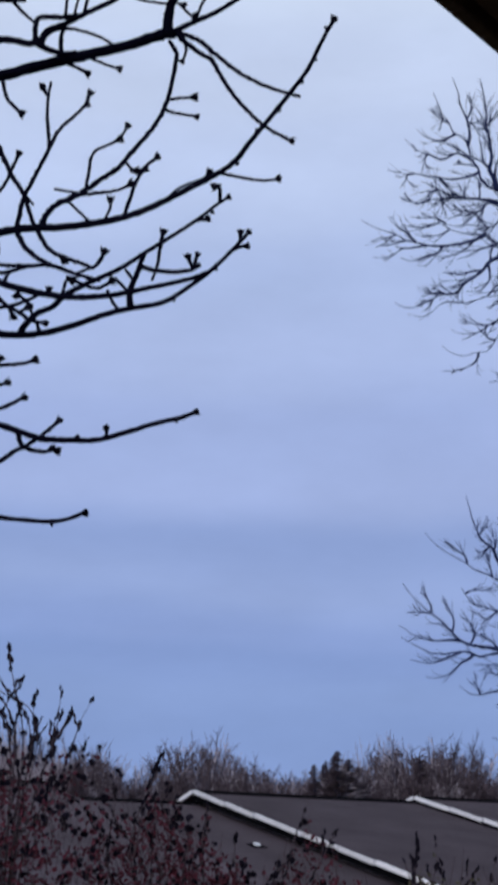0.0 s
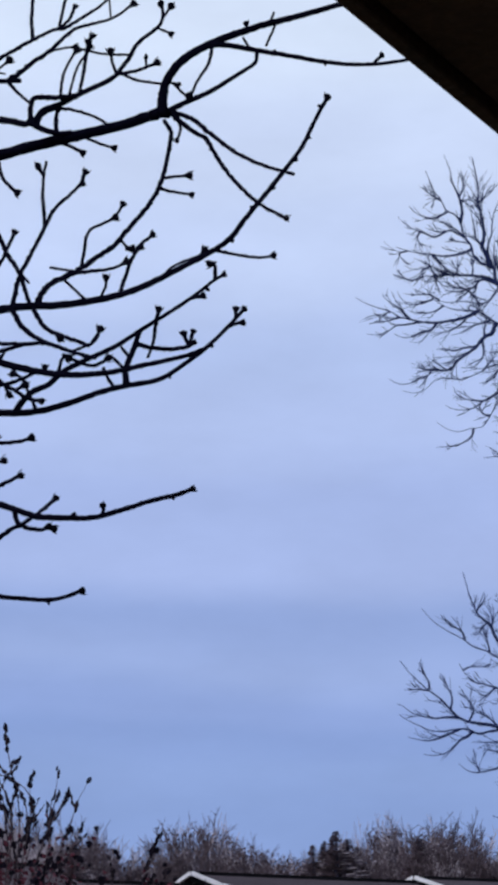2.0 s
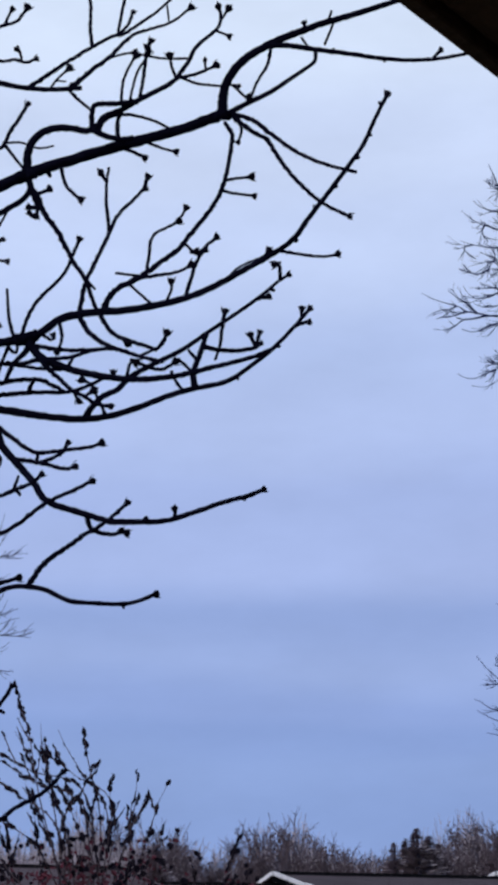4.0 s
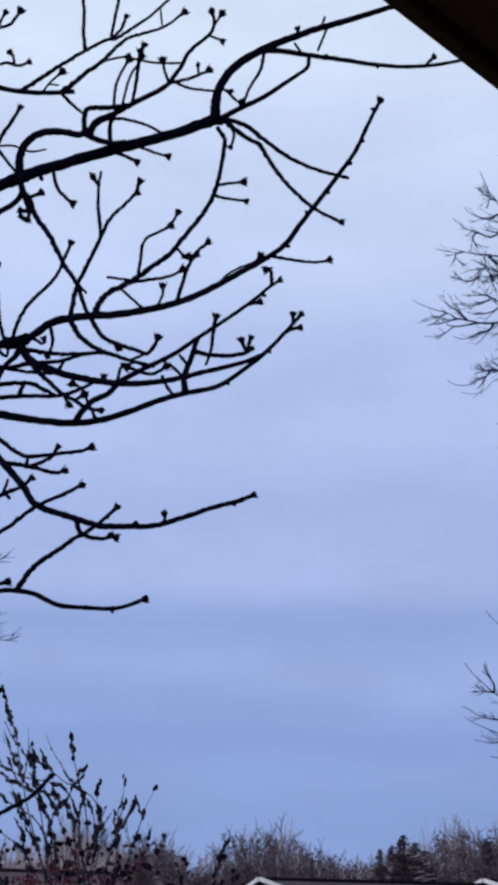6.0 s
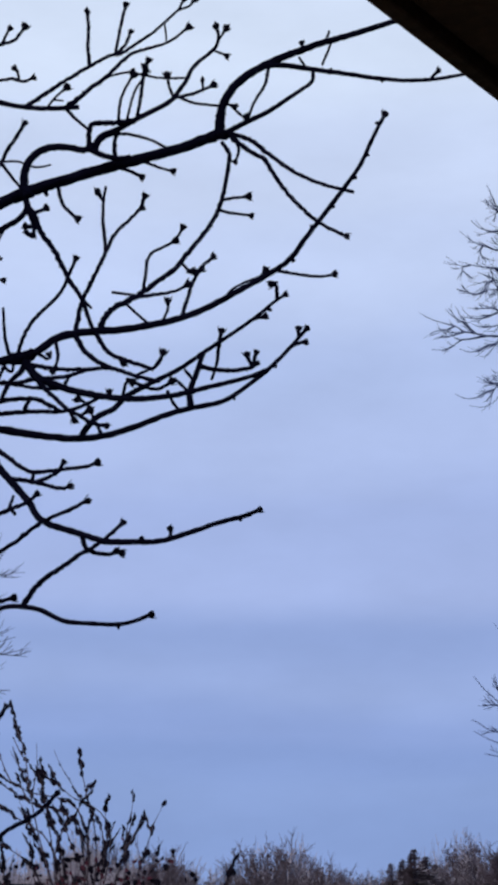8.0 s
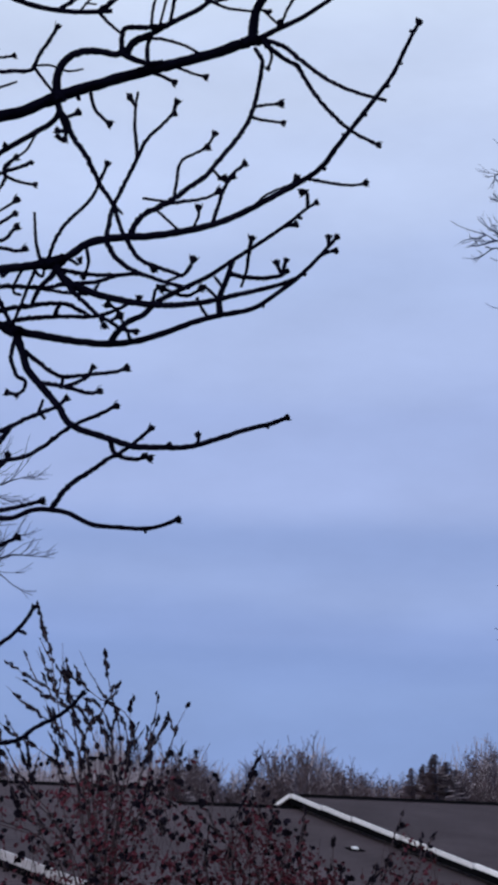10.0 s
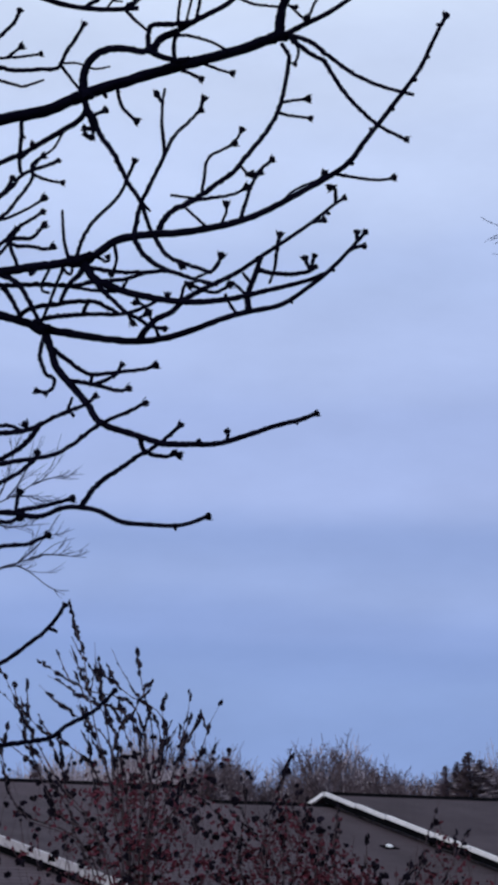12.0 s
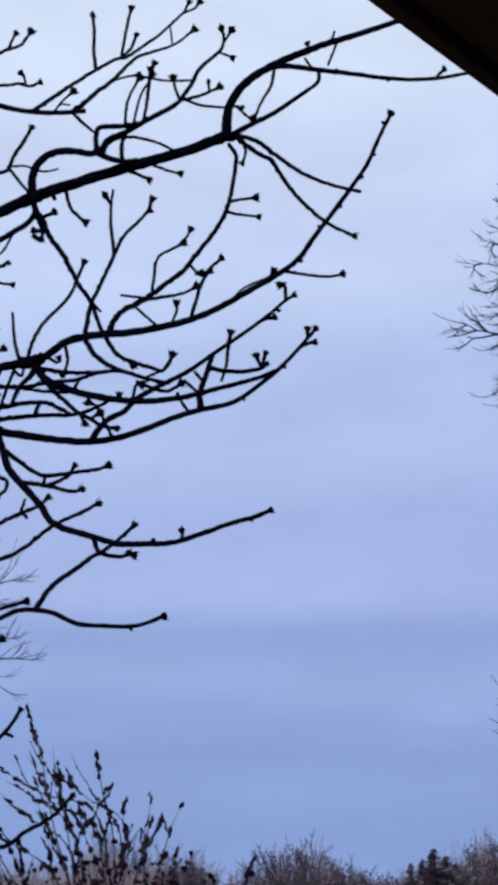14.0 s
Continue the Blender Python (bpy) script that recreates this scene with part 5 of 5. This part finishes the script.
def slab(bm, q0, q1, d0, d1, z0, z1, thick):
    """A sloped slab in the row's axes: from distance d0 (top z0) to d1 (top z1)."""
    ps = []
    for q, d, z in ((q0, d0, z0), (q1, d0, z0), (q1, d1, z1), (q0, d1, z1)):
        ps.append(bm.verts.new(RIDGE_START + ALONG * q + DOWN * d + Vector((0, 0, z))))
    for q, d, z in ((q0, d0, z0), (q1, d0, z0), (q1, d1, z1), (q0, d1, z1)):
        ps.append(bm.verts.new(RIDGE_START + ALONG * q + DOWN * d + Vector((0, 0, z - thick))))
    for f in ((3, 2, 1, 0), (4, 5, 6, 7), (0, 1, 5, 4), (1, 2, 6, 5), (2, 3, 7, 6), (3, 0, 4, 7)):
        bm.faces.new([ps[i] for i in f])


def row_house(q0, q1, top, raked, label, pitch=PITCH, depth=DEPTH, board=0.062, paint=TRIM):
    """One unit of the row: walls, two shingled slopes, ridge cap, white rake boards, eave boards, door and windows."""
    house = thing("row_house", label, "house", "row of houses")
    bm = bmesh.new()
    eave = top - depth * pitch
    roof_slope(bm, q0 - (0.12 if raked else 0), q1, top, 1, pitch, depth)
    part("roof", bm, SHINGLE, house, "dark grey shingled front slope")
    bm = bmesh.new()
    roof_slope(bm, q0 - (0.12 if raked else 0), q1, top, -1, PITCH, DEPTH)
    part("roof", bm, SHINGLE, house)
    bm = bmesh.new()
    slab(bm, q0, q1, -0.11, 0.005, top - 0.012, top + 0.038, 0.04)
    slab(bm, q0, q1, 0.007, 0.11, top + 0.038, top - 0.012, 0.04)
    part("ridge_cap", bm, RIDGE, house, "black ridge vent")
    # walls with the gable, inset under the eaves
    bm = bmesh.new()
    half = []
    for q in (q0 + 0.02, q1 - 0.02):
        for d, z in ((depth - 0.3, -0.06), (depth - 0.3, eave + 0.02), (0, top - 0.07), (-DEPTH + 0.3, top - DEPTH * PITCH + 0.02), (-DEPTH + 0.3, -0.06)):
            half.append(bm.verts.new(RIDGE_START + ALONG * q + DOWN * d + Vector((0, 0, z))))
    bm.faces.new(half[:5])
    bm.faces.new(half[9:4:-1])
    for i in range(5):
        j = (i + 1) % 5
        bm.faces.new((half[i], half[i + 5], half[j + 5], half[j]))
    part("wall", bm, SIDING, house, "taupe siding")
    # front: a window and a door below the eave
    wide = q1 - q0
    glazed = (0.3, 0.9) if wide < 2.5 else (0.7, 1.8)
    entry = (1.1, 1.85) if wide < 2.5 else (1.9, 2.6) if wide < 3.5 else (2.5, 3.4)
    for name, (a, b), z0, z1 in (("window", glazed, 1.0, min(2.1, eave - 0.2)), ("door", entry, 0.0, min(2.05, eave - 0.2))):
        bm = bmesh.new()
        slab(bm, q0 + a, q0 + b, depth - 0.28, depth - 0.32, z1, z1, z1 - z0)
        leaf_ = part(name, bm, GLASS if name == "window" else TRIM, house)
        bm = bmesh.new()
        for u, v, zz, hh in ((a - 0.08, b + 0.08, z1 + 0.09, 0.085), (a - 0.085, a - 0.005, z1, z1 - z0), (b + 0.005, b + 0.085, z1, z1 - z0)):
            slab(bm, q0 + u, q0 + v, depth - 0.26, depth - 0.31, zz, zz, hh)
        part("frame", bm, TRIM, leaf_)
    bm = bmesh.new()
    slab(bm, q0, q1, depth + 0.34, depth + 0.37, eave - 0.10, eave - 0.10, 0.16)
    part("fascia", bm, TRIM, house, "white eave board")
    if raked:
        # boards lie end to end along the slope, with open joints
        ends = (0.03, 1.05, 1.95, 3.3, 5.2, depth + 0.33)
        for a, b in zip(ends, ends[1:]):
            bm = bmesh.new()
            slab(bm, q0 - 0.165, q0 - 0.125, a + 0.03, b - 0.03, top - a * pitch + 0.035, top - b * pitch + 0.035, board)
            part("rake_board", bm, paint, house, "painted rake board")
        for a, b in ((0.02, 2.6), (2.6, DEPTH + 0.33)):
            bm = bmesh.new()
            slab(bm, q0 - 0.165, q0 - 0.125, -a, -b + 0.015, top - a * PITCH + 0.035, top - b * PITCH + 0.035, 0.062)
            part("rake_board", bm, paint, house, "painted rake board")
        # the overhang's shade, built as a black strip below the boards
        bm = bmesh.new()
        slab(bm, q0 - 0.158, q0 - 0.004, 0.02, depth + 0.3, top - 0.032, top - 0.032 - (depth + 0.28) * pitch, 0.10)
        part("rake_soffit", bm, RIDGE, house, "black strip for shade under the rake")
    return house


# these two roofs are stretched deep and shallow so the grey rake lines up
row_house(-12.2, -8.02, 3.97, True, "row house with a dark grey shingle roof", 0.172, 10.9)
row_house(-8.00, -6.00, 4.11, True, "narrow row house, roof stretched deep and low to carry a grey rake", 0.172, 10.9, 0.09, GREY_TRIM)
row_house(-5.98, -2.70, 4.11, False, "row house with raised dark shingle roof")
row_house(-2.68, -0.02, 3.90, False, "narrow row house with a lower shingle roof")
row_house(0.0, 4.255, 4.09, True, "row house with stepped-up roof and white rake boards")
row_house(4.275, 8.53, 4.17, True, "row house with stepped-up roof and pale rake boards")
row_house(8.55, 12.8, 4.27, True, "row house at the far end of the row")

vent = thing("roof_vent", "small pale metal vent on the shingle roof", "vent")
bm = bmesh.new()
slab(bm, -0.93, -0.85, 3.27, 3.34, 3.90 - 3.27 * PITCH + 0.045, 3.90 - 3.34 * PITCH + 0.035, 0.06)
part("hood", bm, METAL, vent)
bm = bmesh.new()
slab(bm, -1.00, -0.79, 3.20, 3.42, 3.90 - 3.20 * PITCH + 0.016, 3.90 - 3.42 * PITCH + 0.016, 0.02)
part("flashing", bm, RIDGE, vent)


# ---- far woods ----
def bare_meshes(seed, height, spread, leafy):
    """A leafless tree for the far edge: a trunk mesh, and a rounded crown mesh of arching limbs and short fine twigs; leafy ones keep dry leaves."""
    rng = random.Random(seed)
    tv, tf, verts, faces = [], [], [], []
    lean = Vector((rng.uniform(-0.04, 0.04), rng.uniform(-0.04, 0.04), 0)) * height
    spine = spline([Vector((0, 0, -0.3)), Vector((0, 0, height * 0.35)) + lean * 0.3, Vector((0, 0, height * 0.85)) + lean], 5)
    tube(tv, tf, spine, [height * 0.013 * (1.05 - 0.85 * i / 10) for i in range(11)], 6, rng)
    thin = 0.017 if leafy else 0.014

    def twig(p, way, length, level):
        q = p + way * length
        tube(verts, faces, [p, q], [thin * (1.3 if level else 1.0), thin * 0.6], 3, rng)
        for _ in range(3 if level else 0):
            w = (way + Vector((rng.uniform(-0.8, 0.8), rng.uniform(-0.8, 0.8), rng.uniform(-0.5, 0.7)))).normalized()
            twig(p.lerp(q, rng.uniform(0.25, 0.9)), w, length * rng.uniform(0.4, 0.8), 0)
        if leafy and not level:
            for _ in range(leafy):
                c = q + Vector((rng.uniform(-0.2, 0.2), rng.uniform(-0.2, 0.2), rng.uniform(-0.2, 0.2)))
                b = len(verts)
                for _ in range(3):
                    verts.append(c + Vector((rng.uniform(-1, 1), rng.uniform(-1, 1), rng.uniform(-1, 1))) * 0.10)
                faces.append((b, b + 1, b + 2))

    for k in range(22):
        start = spine[rng.randint(3, 9)]
        a, u = rng.uniform(0, 2 * math.pi), rng.uniform(-0.35, 1.0)
        flat = math.sqrt(1 - u * u)
        reach = rng.uniform(0.75, 1.05)
        end = lean + Vector((math.cos(a) * flat * 0.25 * spread * reach, math.sin(a) * flat * 0.25 * spread * reach, 0.66 + 0.31 * u * reach)) * height
        if end.z < start.z:
            end.z = start.z + 0.05 * height
        mid = start.lerp(end, 0.5) + Vector(((end.x - start.x) * 0.15, (end.y - start.y) * 0.15, -0.02 * height))
        limb_line = spline([start, mid, end], 4)
        tube(verts, faces, limb_line, [height * 0.0045 * (1.1 - 0.85 * i / 8) for i in range(9)], 4, rng)
        for _ in range(8 if leafy else 13):
            i = rng.randint(3, 7)
            way = (limb_line[i + 1] - limb_line[i]).normalized()
            way = (way * 0.9 + Vector((rng.uniform(-0.8, 0.8), rng.uniform(-0.8, 0.8), rng.uniform(-0.2, 0.9)))).normalized()
            twig(limb_line[i].lerp(limb_line[i + 1], rng.random()), way, height * rng.uniform(0.04, 0.09), 1)
    top = max(v.z for v in verts)
    made = []
    for name, vs, fs in (("trunk", tv, tf), ("crown", verts, faces)):
        for v in vs:
            v *= height / top
        me = bpy.data.meshes.new(name)
        me.from_pydata(vs, [], fs)
        made.append(me)
    return made


def dressed(meshes, material):
    """The same tree shape in another bark."""
    made = []
    for me in meshes:
        me = me.copy()
        me.materials.append(material)
        made.append(me)
    return made


def conifer_mesh(seed, height):
    """A narrow conifer: trunk and whorls of drooping needle fans."""
    rng = random.Random(seed)
    verts, faces = [], []
    tube(verts, faces, [Vector((0, 0, -0.3)), Vector((0, 0, height * 0.6)), Vector((0, 0, height))], [0.18, 0.1, 0.02], 6, rng)
    for k in range(1400):
        u = rng.random() ** 0.8
        z = height * (0.08 + 0.92 * u)
        reach = (1 - u) ** 0.75 * height * 0.16 * rng.uniform(0.3, 1.0) + 0.05
        a = rng.uniform(0, 2 * math.pi)
        out, along = Vector((math.cos(a), math.sin(a), 0)), Vector((-math.sin(a), math.cos(a), 0))
        b = len(verts)
        w = 0.05 + reach * 0.09
        p = Vector((0, 0, z))
        verts.extend([p + out * reach * 0.15, p + out * reach * 0.6 + along * w + Vector((0, 0, 0.05 * reach)),
                      p + out * reach + Vector((0, 0, rng.uniform(-0.1, 0.3) * reach)), p + out * reach * 0.6 - along * w + Vector((0, 0, -0.12 * reach))])
        faces.extend([(b, b + 1, b + 2), (b, b + 2, b + 3)])
    made, split = [], 2 * 6 + 2
    for name, fs in (("trunk", faces[:split]), ("crown", faces[split:])):
        me = bpy.data.meshes.new(name)
        me.from_pydata(verts, [], fs)
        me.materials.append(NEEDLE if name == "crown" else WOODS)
        made.append(me)
    return made


WISPY = [bare_meshes(40 + s, 10.0, (0.8, 1.0, 0.7, 1.15, 0.9)[s], 0) for s in range(5)]
LEAFY = [bare_meshes(50 + s, 10.0, (0.9, 1.1, 1.0, 1.2)[s], 4) for s in range(4)]
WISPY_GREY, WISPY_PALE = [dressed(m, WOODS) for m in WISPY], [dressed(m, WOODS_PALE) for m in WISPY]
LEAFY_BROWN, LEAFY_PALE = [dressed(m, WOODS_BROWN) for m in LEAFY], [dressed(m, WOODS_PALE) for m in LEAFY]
CONE = [conifer_mesh(70 + s, 10.0) for s in range(3)]


def far_tree(mesh, x, y, height, wide, turn, label, category):
    top = thing("far_" + category, label, "tree", "woods behind the houses", at=(x, y, -0.1))
    for me in mesh:
        piece = new(me.name.split(".")[0], me)
        piece.parent = top
        piece.matrix_basis = Matrix.Rotation(turn, 4, "Z") @ Matrix.Diagonal((wide * height / 10, wide * height / 10, height / 10, 1))
    return top


woods_rng = random.Random(8)


def skyline(s):
    """Height of the woods as a slope seen from the porch, by bearing: a rise, a dip, a long uneven rise."""
    bumps = ((-0.083, 0.016, 0.017), (-0.021, 0.018, 0.0225), (0.004, 0.008, 0.009), (0.047, 0.010, 0.011), (0.072, 0.012, 0.021), (0.102, 0.014, 0.023), (0.138, 0.012, 0.012), (-0.16, 0.03, 0.016), (-0.122, 0.026, 0.029))
    return 0.0905 + max(h * math.exp(-((s - c) / w) ** 2) for c, w, h in bumps)


def brown_share(s):
    """Where trees that kept their dry leaves stand in thickets."""
    return max(math.exp(-((s - c) / w) ** 2) for c, w in ((-0.020, 0.016), (0.070, 0.010), (0.098, 0.014), (-0.078, 0.010)))


# tall thin crowns, whose tops fade into the sky
for k in range(200):
    s = -0.30 + 0.50 * (k + woods_rng.uniform(-0.4, 0.4)) / 200
    y = woods_rng.uniform(96, 135)
    h = y * (skyline(s) + 0.003 - abs(woods_rng.gauss(0, 0.005))) + 1.7
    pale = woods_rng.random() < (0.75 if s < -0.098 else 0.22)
    far_tree((WISPY_PALE if pale else WISPY_GREY)[woods_rng.randrange(5)], s * y, y, h, woods_rng.uniform(0.6, 0.95), woods_rng.uniform(0, 6),
             "slender leafless pale-barked tree in distant woods" if pale else "leafless grey-brown tree in distant woods", "tree")
# lower thickets in front
for k in range(170):
    s = -0.30 + 0.50 * (k + woods_rng.uniform(-0.4, 0.4)) / 170
    y = woods_rng.uniform(88, 100)
    share = brown_share(s)
    if woods_rng.random() > 0.75 + 0.25 * share:
        continue
    h = y * min(skyline(s) - 0.004, 0.088 + share * 0.018 * woods_rng.uniform(0.5, 1.0) + woods_rng.uniform(0, 0.010)) + 1.7
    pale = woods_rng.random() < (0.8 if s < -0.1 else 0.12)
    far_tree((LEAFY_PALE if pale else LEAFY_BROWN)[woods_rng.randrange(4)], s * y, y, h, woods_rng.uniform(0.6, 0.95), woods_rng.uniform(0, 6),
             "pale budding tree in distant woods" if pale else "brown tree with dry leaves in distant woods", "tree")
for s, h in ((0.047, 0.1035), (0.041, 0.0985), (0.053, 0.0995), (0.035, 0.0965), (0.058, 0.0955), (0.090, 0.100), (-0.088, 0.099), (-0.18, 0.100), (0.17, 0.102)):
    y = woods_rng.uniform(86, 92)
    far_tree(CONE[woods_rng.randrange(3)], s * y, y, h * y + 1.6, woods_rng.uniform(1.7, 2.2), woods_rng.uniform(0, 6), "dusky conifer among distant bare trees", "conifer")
